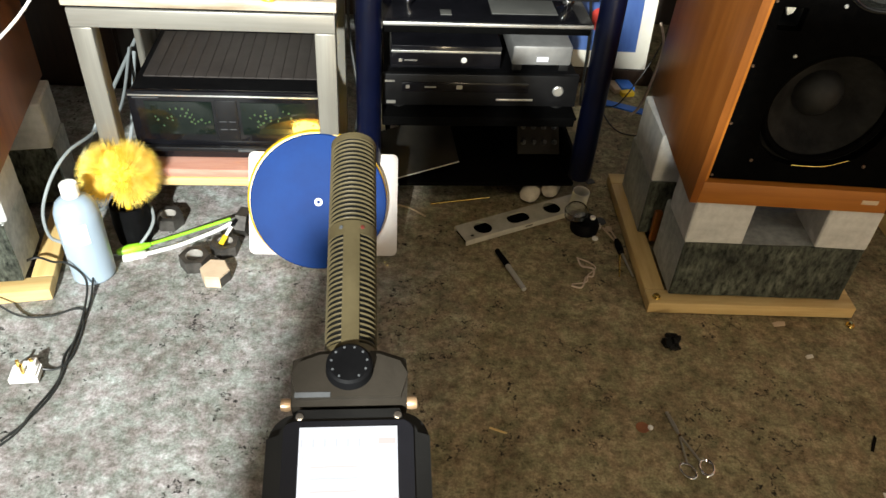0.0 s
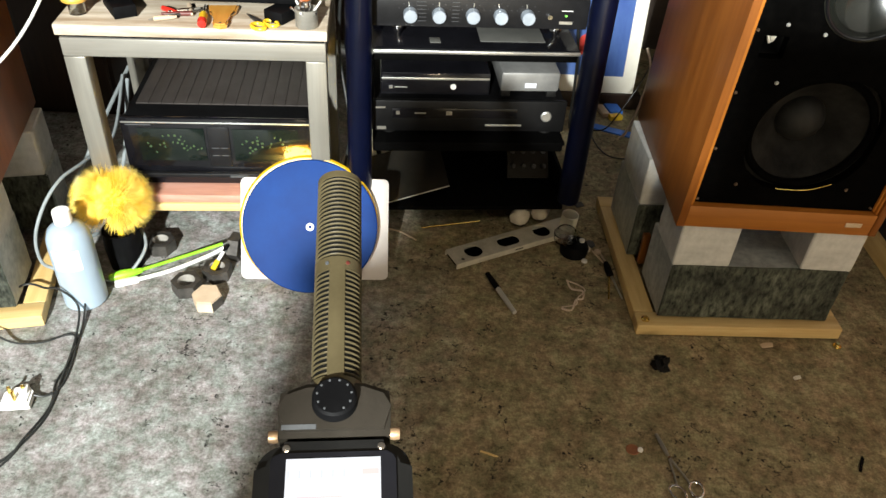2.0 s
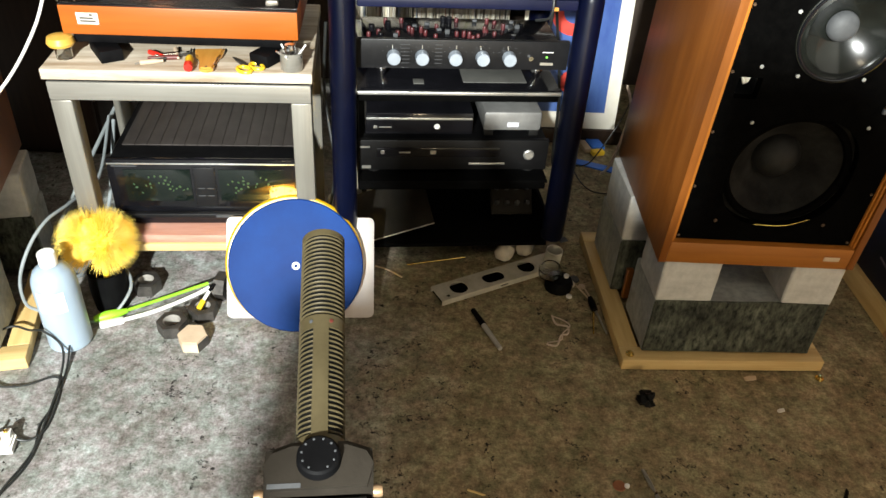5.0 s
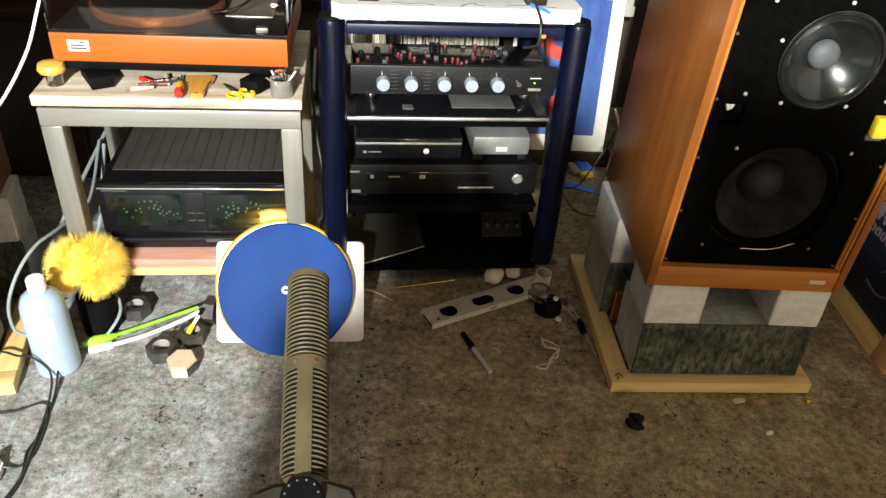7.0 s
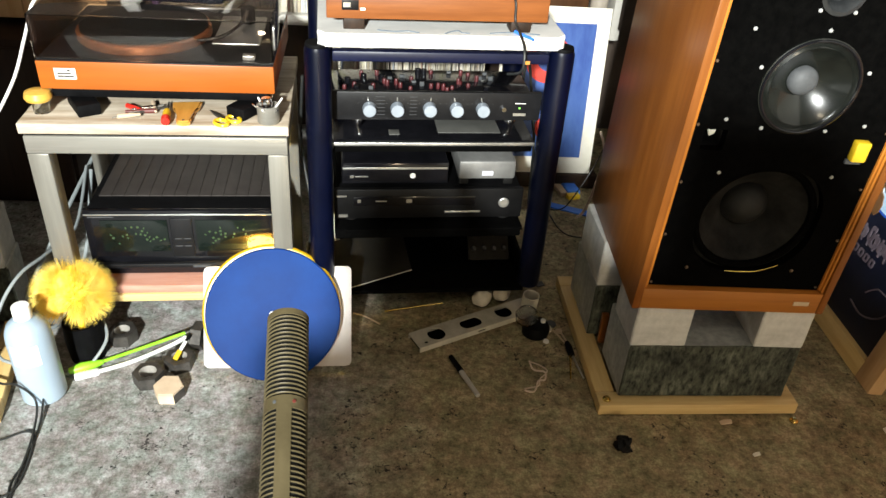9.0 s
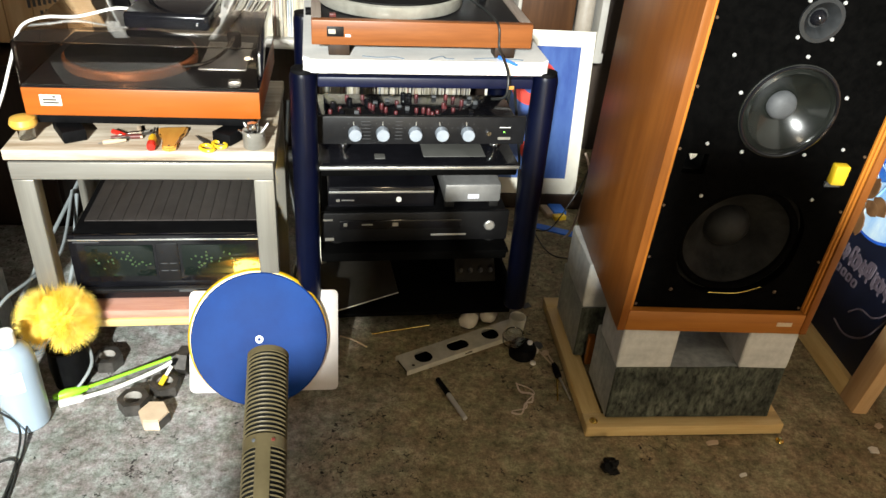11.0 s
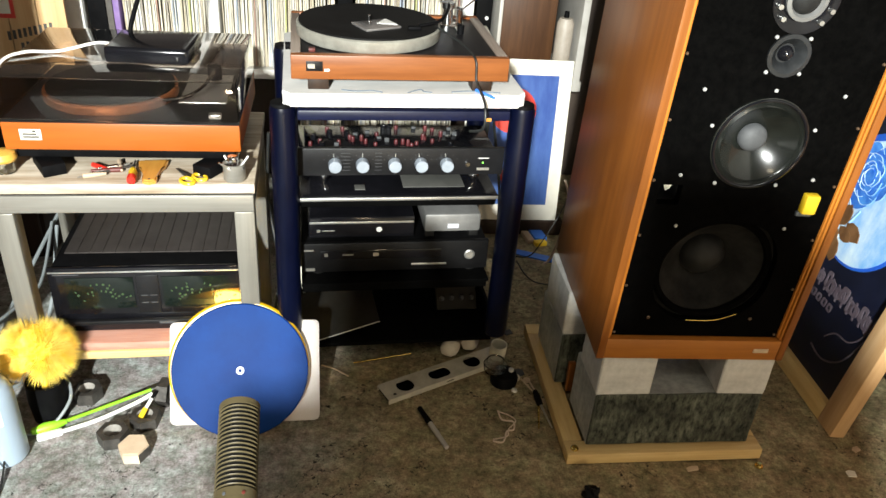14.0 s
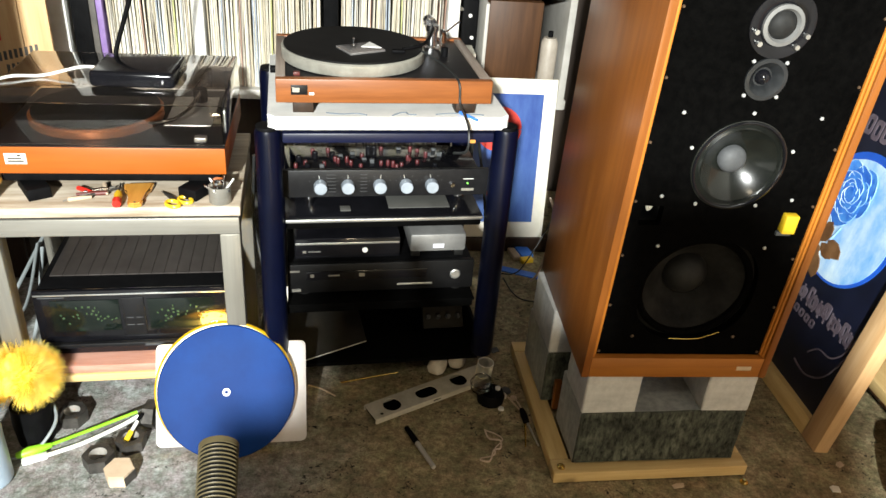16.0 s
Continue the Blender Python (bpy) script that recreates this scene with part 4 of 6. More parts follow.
part("pale_edge", box(B(), -0.02, 0.17, -0.0022, -0.0005, 0.0045, 0.0065, 0.0004), GREY_SHELF, dp, "thin pale worn edge")
for k, (x, _, w, h) in enumerate(((-0.215, 0, 0.014, 0.105), (-0.19, 0, 0.022, 0.11), (-0.165, 0, 0.01, 0.098), (-0.1, 0, 0.014, 0.09))):
    solid("paper_slip", box(B(), 0, w, 0, 0.002, 0, h, 0.0004), OFFWHITE, "pale torn paper standing behind the case in the rack", "paper", group="paper slips", m=RK @ pose(x, 0.27, 0.0757, -6, 4 * k - 6, 6 * k))
for k in range(5):
    x = -0.19 + 0.028 * k
    solid("rack_cable", cable(B(), [(x, 0.37, 0.28), (x + 0.01, 0.33, 0.25), (x - 0.015, 0.34, 0.22), (x + 0.02, 0.3, 0.2), (x + 0.05, 0.28, 0.185)], 0.003 + 0.001 * (k % 2)), BLACK_CABLE if k % 3 else GREY_CABLE, "cable hanging down inside the rack", "cable", m=RK)

# turntable on the slab
T2 = RK @ pose(-0.012, -0.014, 0.7735) @ Matrix.Scale(0.965, 4)
tt = thing("turntable", T2, "wooden turntable with silver platter and black mat on marble", "turntable")
pb = B()
box(pb, -0.223, 0.223, 0, 0.02, 0.015, 0.064, 0.002)
part("front_board", pb, AFRORMOSIA, tt, "warm brown wooden front")
part("back_board", box(B(), -0.223, 0.223, 0.336, 0.356, 0.022, 0.064, 0.002), AFRORMOSIA, tt)
for x in (-0.223, 0.203):
    part("side_board", box(B(), x, x + 0.02, 0.0205, 0.3355, 0.022, 0.064, 0.002), GREY_WOOD, tt, "worn pale side board")
part("top_plate", box(B(), -0.2028, 0.2028, 0.0207, 0.3353, 0.03, 0.0595, 0.001), CHARCOAL, tt, "dark grey top plate")
for x in (-0.19, 0.15):
    for y in (0.01, 0.3):
        part("foot", box(B(), x, x + 0.042, y, y + 0.042, -0.0093, 0.0145 if y < 0.1 else 0.0215, 0.002), DARK_WOOD, tt, "dark wooden block foot")
pt = part("platter", lathe(B(), [(0, 0.063), (0.154, 0.063), (0.156, 0.066), (0.156, 0.086), (0.153, 0.089), (0, 0.089)], pose(-0.055, 0.172, 0), 72), PLATTER, tt, "silver platter rim")
part("mat", lathe(B(), [(0.151, 0.0892), (0.151, 0.0925), (0.05, 0.092), (0, 0.092)], pose(-0.055, 0.172, 0), 64), RUBBER, pt, "black felt mat")
part("spindle", lathe(B(), [(0.0035, 0.092), (0.0035, 0.104), (0, 0.1055)], pose(-0.055, 0.172, 0), 12), CHROME, pt)
arm = part("tonearm_base", lathe(B(), [(0, 0.0596), (0.024, 0.0596), (0.024, 0.066), (0.014, 0.068), (0.012, 0.1), (0.016, 0.102), (0.016, 0.115), (0, 0.116)], pose(0.135, 0.265, 0), 24), CHROME, tt, "chrome tonearm bearing")
part("arm_tube", cable(B(), [(0.135, 0.3, 0.112), (0.13, 0.23, 0.112), (0.095, 0.13, 0.106), (0.045, 0.105, 0.1)], 0.0035), BLACK, arm)
part("counterweight", lathe(B(), [(0, 0), (0.015, 0), (0.015, 0.025), (0, 0.025)], pose(0.135, 0.29, 0.112, -90), 20), CHROME, arm)
part("arm_cradle", box(B(), 0.15, 0.162, 0.22, 0.25, 0.06, 0.11, 0.003), CLEAR, arm, "clear acrylic arm rest")
part("arm_lift", rod(B(), (0.16, 0.245, 0.1), (0.2, 0.265, 0.125), 0.002), CHROME, arm)
part("headshell", box(B(), 0.022, 0.05, 0.098, 0.113, 0.0925, 0.099, 0.002), BLACK, arm)
part("weight_stub", lathe(B(), [(0, 0), (0.008, 0), (0.008, 0.02), (0, 0.021)], pose(0.155, 0.2, 0.0596), 14), BLACK, arm)
part("badge", box(B(), -0.193, -0.16, -0.0012, 0.0005, 0.032, 0.052, 0.0005), CHARCOAL, tt, "small dark badge with silver shapes")
part("badge_bar", box(B(), -0.19, -0.176, -0.0024, -0.001, 0.038, 0.047), ALU, tt)
part("badge_bar", box(B(), -0.157, -0.147, -0.0012, 0.0005, 0.032, 0.037), WHITE, tt)
part("switch", box(B(), -0.187, -0.174, 0.036, 0.048, 0.0597, 0.067, 0.001), DULL_RED, tt, "small dull red power button")
part("side_knob", lathe(B(), [(0, 0), (0.008, 0), (0.008, 0.012), (0, 0.012)], pose(-0.223, 0.13, 0.045, 0, -90), 16), BLACK, tt)
st = thing("stylus_gauge", T2 @ pose(-0.044, 0.12, 0.0928, 0, 0, 25), "small glass plate lying on the turntable mat", "gauge")
part("glass_plate", box(B(), -0.042, 0.042, -0.033, 0.033, 0, 0.005, 0.001), mat("grey_mirror", (0.35, 0.33, 0.32), (0.45, 0.43, 0.42), 20, 0.12, 0.7, 0.0), st)
part("pale_corner", prism(B(), [(0.004, 0.004), (0.04, -0.02), (0.04, 0.03)], 0.0052, 0.006), WHITE, st, "white triangle on the plate")
solid("signal_cable", cable(B(), [(0.07, 0.155, 0.094), (0.11, 0.1, 0.085), (0.14, 0.04, 0.072), (0.15, -0.004, 0.06), (0.153, -0.012, 0.02), (0.158, -0.05, 0.004), (0.157, -0.095, -0.01), (0.155, -0.1, -0.05), (0.14, -0.05, -0.075)], 0.0026), BLACK_CABLE, "thin dark cable hanging over the turntable front", "cable", m=T2)
solid("blue_pen", rod(B(), (0.158, 0.004, -0.0048), (0.188, -0.036, -0.0078), 0.0036, 0.003, 10), BLUE_TAPE, "thin blue pen lying on the marble", "pen", m=T2)

# ---- steel table ----
TB = pose(-0.405, 1.57, 0, 0, 0, 3.8)
tb = thing("steel_table", TB, "low brushed steel table with a scuffed wooden top", "table")
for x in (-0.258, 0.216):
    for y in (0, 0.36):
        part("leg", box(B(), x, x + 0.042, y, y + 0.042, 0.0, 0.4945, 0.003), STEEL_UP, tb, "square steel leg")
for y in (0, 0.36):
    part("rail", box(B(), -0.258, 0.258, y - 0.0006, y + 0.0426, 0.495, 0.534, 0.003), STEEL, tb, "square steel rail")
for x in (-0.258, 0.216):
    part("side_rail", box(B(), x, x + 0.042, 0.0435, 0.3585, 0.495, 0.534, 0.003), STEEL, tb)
# black sheet standing in for the dark gap between rail and top
part("dark_gap_sheet", box(B(), -0.255, 0.255, 0.004, 0.4, 0.5345, 0.5405), BLACK, tb)
part("tabletop", box(B(), -0.262, 0.262, -0.006, 0.41, 0.541, 0.563, 0.002), BOARD, tb, "pale scuffed wooden top")
part("lower_plank", box(B(), -0.212, 0.212, 0.006, 0.05, 0.115, 0.1355, 0.003), PINE, tb, "yellow pine plank")
part("lower_plank", box(B(), -0.212, 0.212, 0.01, 0.34, 0.136, 0.157, 0.003), PINK, tb, "pinkish worn plank")

# power amplifier with two meters
pa = thing("power_amplifier", TB @ pose(0.008, 0.05, 0.1575) @ Matrix.Diagonal((1, 1, 0.97, 1)), "large black power amplifier with two green meters under a table", "amplifier")
part("body", box(B(), -0.2, 0.2, 0.012, 0.32, 0.008, 0.176, 0.003), BLACK, pa)
part("front_panel", box(B(), -0.205, 0.205, 0, 0.0115, 0.006, 0.18, 0.002), BLACK_GLOSS, pa)
part("top_lip", box(B(), -0.203, 0.203, -0.003, 0.0, 0.168, 0.1715, 0.0008), ALU, pa, "thin bright line")
part("lower_ledge", box(B(), -0.2, 0.2, -0.014, -0.0005, 0.03, 0.042, 0.003), CHARCOAL, pa)
for x in (-0.1, 0.105):
    me_ = part("meter", box(B(), x - 0.072, x + 0.072, -0.0015, 0.0005, 0.07, 0.155, 0.001), METER_GLASS, pa, "dark meter window with green marks")
    for k in range(11):
        for j in range(4):
            if random.Random(k * 7 + j * 31 + int(x * 100)).random() < 0.42:
                continue
            w = 0.0012 + 0.0007 * ((k + j) % 3)
            part("scale_mark", box(B(), -w, w, -0.003, -0.0016, 0.046 + 0.009 * j, 0.0505 + 0.009 * j, m=pose(x, 0, 0.062) @ pose(0, 0, 0, 0, -50 + 10 * k + 2 * j, 0)), METER, me_)
part("centre_panel", box(B(), -0.022, 0.026, -0.003, 0.0005, 0.055, 0.16, 0.002), CHARCOAL, pa)
for z, x0, x1 in ((0.105, -0.015, 0.0), (0.105, 0.006, 0.02), (0.085, -0.015, 0.0), (0.085, 0.006, 0.02)):
    part("lettering_bar", box(B(), x0, x1, -0.004, -0.0028, z, z + 0.002), DUST_CAP, pa)
part("lettering_bar", box(B(), -0.195, -0.14, -0.001, 0.0005, 0.162, 0.1645), DUST_CAP, pa)
part("logo", box(B(), 0.02, 0.06, -0.0155, -0.0138, 0.033, 0.039), DUST_CAP, pa, "small logo shape")
for k in range(14):
    x = -0.185 + 0.0275 * k
    part("vent_rib", box(B(), x, x + 0.0268, 0.07, 0.3, 0.1762, 0.1795, 0.0006), VENT, pa)
for x in (-0.16, 0.16):
    for y in (0.03, 0.28):
        part("foot", lathe(B(), [(0.016, 0), (0.016, 0.0085), (0, 0.0085)], pose(x, y, 0), 16), RUBBER, pa)

# turntable with a smoked lid
T1 = pose(-0.404, 1.625, 0.5635, 0, 0, 2.6)
t1 = thing("turntable", T1, "orange turntable with copper platter under a smoked lid", "turntable")
W1 = 0.2295
part("front_board", box(B(), -W1, W1, 0, 0.02, 0.046, 0.1035, 0.002), ORANGE_WOOD, t1, "bright orange lacquered front")
part("back_board", box(B(), -W1, W1, 0.34, 0.36, 0.046, 0.1035, 0.002), ORANGE_WOOD, t1)
for x in (-W1, W1 - 0.02):
    part("side_board", box(B(), x, x + 0.02, 0.0205, 0.3395, 0.046, 0.1035, 0.002), ORANGE_WOOD, t1)
part("deck", box(B(), -W1 + 0.001, W1 - 0.001, 0.001, 0.359, 0.1037, 0.1055, 0.0005), CHARCOAL, t1, "dark deck plate")
part("base_board", box(B(), -0.215, 0.215, 0.012, 0.345, 0.025, 0.0455, 0.002), BLACK, t1, "black base board")
p1 = part("platter", lathe(B(), [(0, 0.106), (0.135, 0.106), (0.138, 0.11), (0.138, 0.124), (0.135, 0.127), (0, 0.127)], pose(-0.055, 0.17, 0), 64), COPPER, t1, "polished copper platter")
part("mat", lathe(B(), [(0.131, 0.1272), (0.131, 0.131), (0, 0.131)], pose(-0.055, 0.17, 0), 56), RUBBER, p1)
part("badge", box(B(), -0.197, -0.156, -0.0012, 0.0005, 0.067, 0.09, 0.0005), OFFWHITE, t1, "cream name badge with dark lettering bars")
for j, w in ((0, 0.03), (1, 0.026)):
    part("badge_bar", box(B(), -0.191, -0.191 + w, -0.0022, -0.001, 0.072 + 0.006 * j, 0.0755 + 0.006 * j), INK, t1)
part("badge_bar", box(B(), -0.172, -0.166, -0.0022, -0.001, 0.084, 0.088), INK, t1)
part("switch", box(B(), 0.165, 0.19, 0.028, 0.045, 0.1057, 0.116, 0.002), ALU, t1, "silver speed switch")
part("arm_plate", box(B(), 0.09, 0.19, 0.12, 0.3, 0.1057, 0.109, 0.002), ALU, t1)
part("arm_tube", cable(B(), [(0.15, 0.3, 0.135), (0.15, 0.2, 0.135), (0.12, 0.1, 0.132), (0.07, 0.07, 0.13)], 0.004), CHROME, t1, "tonearm")
part("arm_pillar", lathe(B(), [(0, 0.109), (0.016, 0.109), (0.016, 0.14), (0, 0.14)], pose(0.15, 0.27, 0), 20), BLACK, t1)
lid = box(B(), -W1, W1, 0.0, 0.36, 0.1085, 0.1955, 0.003, 2)
bmesh.ops.delete(lid, geom=[f for f in lid.faces if f.calc_center_median().z < 0.113 and f.normal.z < -0.5], context="FACES")
bmesh.ops.solidify(lid, geom=list(lid.faces), thickness=0.0028)
part("dust_cover", lid, SMOKED, t1, "smoked clear acrylic lid").visible_shadow = False
for x in (-W1 - 0.003, W1 + 0.0005):
    part("hinge", prism(B(), rounded(0.02, 0.034, 0.13, 0.18, 0.006), 0, 0.0025, pose(x, 0, 0) @ Matrix(((0, 0, 1, 0), (1, 0, 0, 0), (0, 1, 0, 0), (0, 0, 0, 1)))), ALU, t1, "pale clip on the lid")
for x, ry in ((-0.15, 30), (0.165, -30)):
    solid("wedge_block", box(B(), -0.022, 0.022, -0.03, 0.06, 0, 0.0245, 0.002), BLACK, "dark block propping up a turntable", "block", group="blocks under the turntable", m=T1 @ pose(x, 0.0, 0.0, 0, 0, ry))
ro = thing("router", T1 @ pose(0.045, 0.165, 0.196, 0, 0, -3), "black router with an aerial standing on a turntable lid", "router")
part("case", box(B(), -0.085, 0.085, -0.07, 0.07, 0.001, 0.034, 0.008, 3), BLACK_GLOSS, ro)
part("aerial", cable(B(), [(-0.06, 0.05, 0.03), (-0.058, 0.055, 0.05), (-0.04, 0.1, 0.12), (-0.02, 0.15, 0.2)], 0.005), BLACK, ro, "black stub aerial")
part("light", box(B(), 0.06, 0.064, -0.0712, -0.069, 0.012, 0.018), CHROME, ro)
solid("white_cable", cable(B(), [(-0.04, 0.17, 0.216), (-0.075, 0.165, 0.218), (-0.15, 0.16, 0.2), (-0.21, 0.14, 0.202), (-0.245, 0.1, 0.19), (-0.262, 0.06, 0.13), (-0.285, 0.0, 0.05), (-0.34, -0.09, -0.04), (-0.44, -0.2, -0.12), (-0.56, -0.24, -0.2)], 0.0032), WHITE, "white cable running from the router off the table", "cable", m=T1)

# things on the table top
def on_table(x, y, rz=0.0):
    return pose(x, y, 0.5635, 0, 0, rz)


def screwdriver(m):
    o = thing("screwdriver", m, "small screwdriver with a yellow and red handle", "screwdriver")
    part("handle", lathe(B(), [(0, 0), (0.007, 0.001), (0.0085, 0.01), (0.007, 0.02), (0.0085, 0.04), (0.006, 0.052), (0, 0.053)], pose(0, 0, 0.0085, -90), 14), YELLOW, o)
    part("end_cap", lathe(B(), [(0, -0.006), (0.008, -0.005), (0.0092, 0.004), (0.0092, 0.012), (0.008, 0.013)], pose(0, 0, 0.0092, -90), 14), RED, o, "red end")
    part("blade", rod(B(), (0, 0.052, 0.0085), (0, 0.1, 0.006), 0.0022), IRON, o)
    return o


screwdriver(on_table(-0.383, 1.566, 10))
pd = thing("paddle", on_table(-0.348, 1.563, 8), "varnished wooden paddle brush lying under the turntable", "brush")
part("handle", prism(B(), [(-0.013, 0.002), (0.0, -0.003), (0.013, 0.002), (0.015, 0.015), (0.0125, 0.035), (0.014, 0.05), (0.026, 0.07), (0.03, 0.1), (-0.03, 0.1), (-0.026, 0.07), (-0.014, 0.05), (-0.0125, 0.035), (-0.015, 0.015)], 0, 0.011, None, 0.003), mat("orange_varnish", (0.55, 0.24, 0.04), (0.68, 0.34, 0.07), 9, 0.3, 0, 0.03, 60, (5, 0.6, 5), 0.1, coat=0.5), pd)
part("hang_hole", lathe(B(), [(0.0, 0.0112), (0.0025, 0.0114), (0.0025, 0.0105)], pose(0, 0.006, 0), 10), INK, pd)


def small_scissors(m, label, handle, blade, s=1.0):
    o = thing("scissors", m, label, "scissors")
    for k in (-1, 1):
        part("finger_ring", ring(B(), 0.0145 * s, 0.0042 * s, pose(k * 0.016 * s, 0, 0.0045 * s) @ Matrix.Diagonal((0.9, 1.25, 1, 1)), 24, 8), handle, o)
        part("blade", prism(B(), [(k * 0.006 * s, 0.018 * s), (k * -0.001 * s, 0.016 * s), (k * -0.005 * s, 0.05 * s), (k * -0.001 * s, 0.075 * s), (k * 0.004 * s, 0.05 * s)][::k], 0.0028 * s + 0.001 * k, 0.0046 * s + 0.001 * k), blade, o)
    return o


small_scissors(on_table(-0.266, 1.588, 42), "yellow-handled snips lying on the table", YELLOW, IRON, 0.9)
cu = thing("metal_cup", on_table(-0.185, 1.6), "small metal cup full of screws and parts", "cup")
part("cup", lathe(B(), [(0, 0.001), (0.021, 0.001), (0.0225, 0.003), (0.0225, 0.038), (0.0215, 0.0385), (0.0205, 0.036), (0.0205, 0.006), (0, 0.005)], None, 28), STEEL, cu)
part("ball", lathe(B(), [(0, 0.03), (0.01, 0.034), (0.0125, 0.043), (0.01, 0.052), (0, 0.056)], pose(-0.002, 0, 0), 18), CHROME, cu)
for k in range(6):
    a = k * 1.05 + 0.3
    part("pin", rod(B(), (0.008 * math.cos(a), 0.008 * math.sin(a), 0.02), (0.03 * math.cos(a), 0.03 * math.sin(a), 0.05 - 0.003 * k), 0.002), CHROME if k % 2 else WHITE, cu)
jr = thing("small_jar", on_table(-0.636, 1.605), "small clear jar with a golden round lid", "jar")
part("glass", lathe(B(), [(0, 0), (0.016, 0.001), (0.016, 0.024), (0.0145, 0.024), (0.0145, 0.003), (0, 0.003)], None, 22), CLEAR, jr)
part("lid", lathe(B(), [(0, 0.0245), (0.024, 0.025), (0.027, 0.031), (0.024, 0.042), (0.012, 0.046), (0, 0.047)], pose(-0.004, 0.005, 0), 26), mat("amber_lid", (0.6, 0.34, 0.05), (0.7, 0.42, 0.08), 20, 0.4), jr, "amber domed lid")
for k, (x, y, rz, L, ma) in enumerate(((-0.49, 1.577, -48, 0.11, STEEL), (-0.478, 1.585, -54, 0.1, IRON), (-0.465, 1.622, -70, 0.05, CHROME), (-0.44, 1.618, 60, 0.045, RED), (-0.44, 1.6, 110, 0.045, TAN), (-0.415, 1.615, 20, 0.05, TAN), (-0.475, 1.61, -80, 0.06, DULL_RED))):
    o = solid("small_tool", lathe(B(), [(0, 0), (0.0015 + 0.0012 * (k > 1), 0.001), (0.003 + 0.002 * (k > 1), L * 0.5), (0.0022 + 0.003 * (k > 1), L), (0, L)], pose(0, 0, 0.0058, -90), 12), ma, "small hand tool lying on the table", "tool", group="loose tools", m=on_table(x, y, rz))

# ---- blue disc against its white board ----
DC = pose(-0.183, 1.43, 0.0, -32, 0, 3)
bo = thing("white_board", pose(-0.178, 1.475, 0.0005, -32, 0, 3) , "white rounded board leaning against the table", "board")
part("board", prism(B(), rounded(-0.167, 0.167, 0.0, 0.232, 0.012), 0.004, 0.02, pose(0, 0.012, 0.006, 90), 0.003), mat("white_foam_board", (0.48, 0.445, 0.425), (0.55, 0.515, 0.495), 14, 0.6, 0, 0.05, 60, (1, 1, 1), 0.12), bo)
ds = thing("blue_disc", DC, "blue round disc with a glossy yellow rim and white centre", "disc")
part("face", lathe(B(), [(0, 0.012), (0.1, 0.0115), (0.1475, 0.0095), (0.15, 0.007), (0.15, 0.004), (0, 0.004)], pose(0, -0.003, 0.155, 90), 72), BLUE_DISC, ds)
part("rim", lathe(B(), [(0.14, 0.0038), (0.149, 0.0035), (0.154, -0.002), (0.1552, -0.01), (0.152, -0.017), (0.14, -0.02), (0, -0.02)], pose(-0.0035, -0.003, 0.1595, 90), 72), YELLOW_RIM, ds, "glossy yellow rim")
part("centre_ring", lathe(B(), [(0.0035, 0.0118), (0.0045, 0.0135), (0.0085, 0.0135), (0.009, 0.0118)], pose(0, -0.003, 0.155, 90), 24), WHITE, ds, "white centre eyelet")

# glowing dome and holder added in place of the glint on the yellow rim
lm = thing("rim_glint", pose(-0.21, 1.615, 0.0), "added warm glow for the glint on top of the blue disc", "lamp")
part("glint_dome", lathe(B(), [(0, -0.016), (0.026, -0.013), (0.038, 0.0), (0.036, 0.008), (0.027, 0.018), (0.012, 0.025), (0, 0.027)], pose(-0.006, -0.006, 0.221), 36), glow("warm_glint", (1.0, 0.62, 0.12), 110), lm, "warm glowing dome for the rim glint")
part("holder", rod(B(), (0, 0.002, 0.129), (0, 0, 0.245), 0.008), BLACK, lm)

# ---- recorder with a shotgun microphone ----
RC = pose(0.0145, 0.372, 0.8905, 17.0, 0, 4.6)
rc = thing("audio_recorder", RC, "handheld audio recorder with a long ribbed shotgun microphone and lit screen", "recorder")
tube = B()
L, R = 0.134, 0.0128
lathe(tube, [(0, 0), (R * 0.925, 0), (R * 0.925, L - 0.002), (0, L - 0.002)], pose(0, 0, 0, -90), 40)
core = part("microphone_core", tube, MIC_DARK, rc, "dark inside of the slotted tube")
for y0, y1 in ((-0.002, 0.004), (0.066, 0.074), (L - 0.004, L)):
    part("collar", lathe(B(), [(R * 0.87, y0), (R, y0), (R, y1), (R * (0.93 if y1 == L else 0.87), y1 + 0.0005)] + ([(0, L + 0.0006)] if y1 == L else []), pose(0, 0, 0, -90), 44), MIC, core, "plain band of the microphone tube")
for k in range(21):
    y = 0.0052 + 0.0029 * k
    part("rib", lathe(B(), [(R * 0.92, y), (R * 0.985, y + 0.0002), (R, y + 0.0005), (R * 0.985, y + 0.0008), (R * 0.92, y + 0.001)], pose(0, 0, 0, -90), 44), MIC, core)
for k in range(19):
    y = 0.0754 + 0.0029 * k
    part("rib", lathe(B(), [(R * 0.92, y), (R * 0.985, y + 0.0002), (R, y + 0.0005), (R * 0.985, y + 0.0008), (R * 0.92, y + 0.001)], pose(0, 0, 0, -90), 44), MIC, core)
st_ = B()
angles = [radians(-19 + 38 * k / 8) for k in range(9)]
outer = [[st_.verts.new((R * 1.015 * math.sin(a), y, R * 1.015 * math.cos(a))) for a in angles] for y in (0.002, 0.068)]
inner = [[st_.verts.new((R * 0.87 * math.sin(a), y, R * 0.87 * math.cos(a))) for a in angles] for y in (0.002, 0.068)]
for k in range(8):
    st_.faces.new((outer[0][k], outer[0][k + 1], outer[1][k + 1], outer[1][k]))
    st_.faces.new((inner[0][k + 1], inner[0][k], inner[1][k], inner[1][k + 1]))
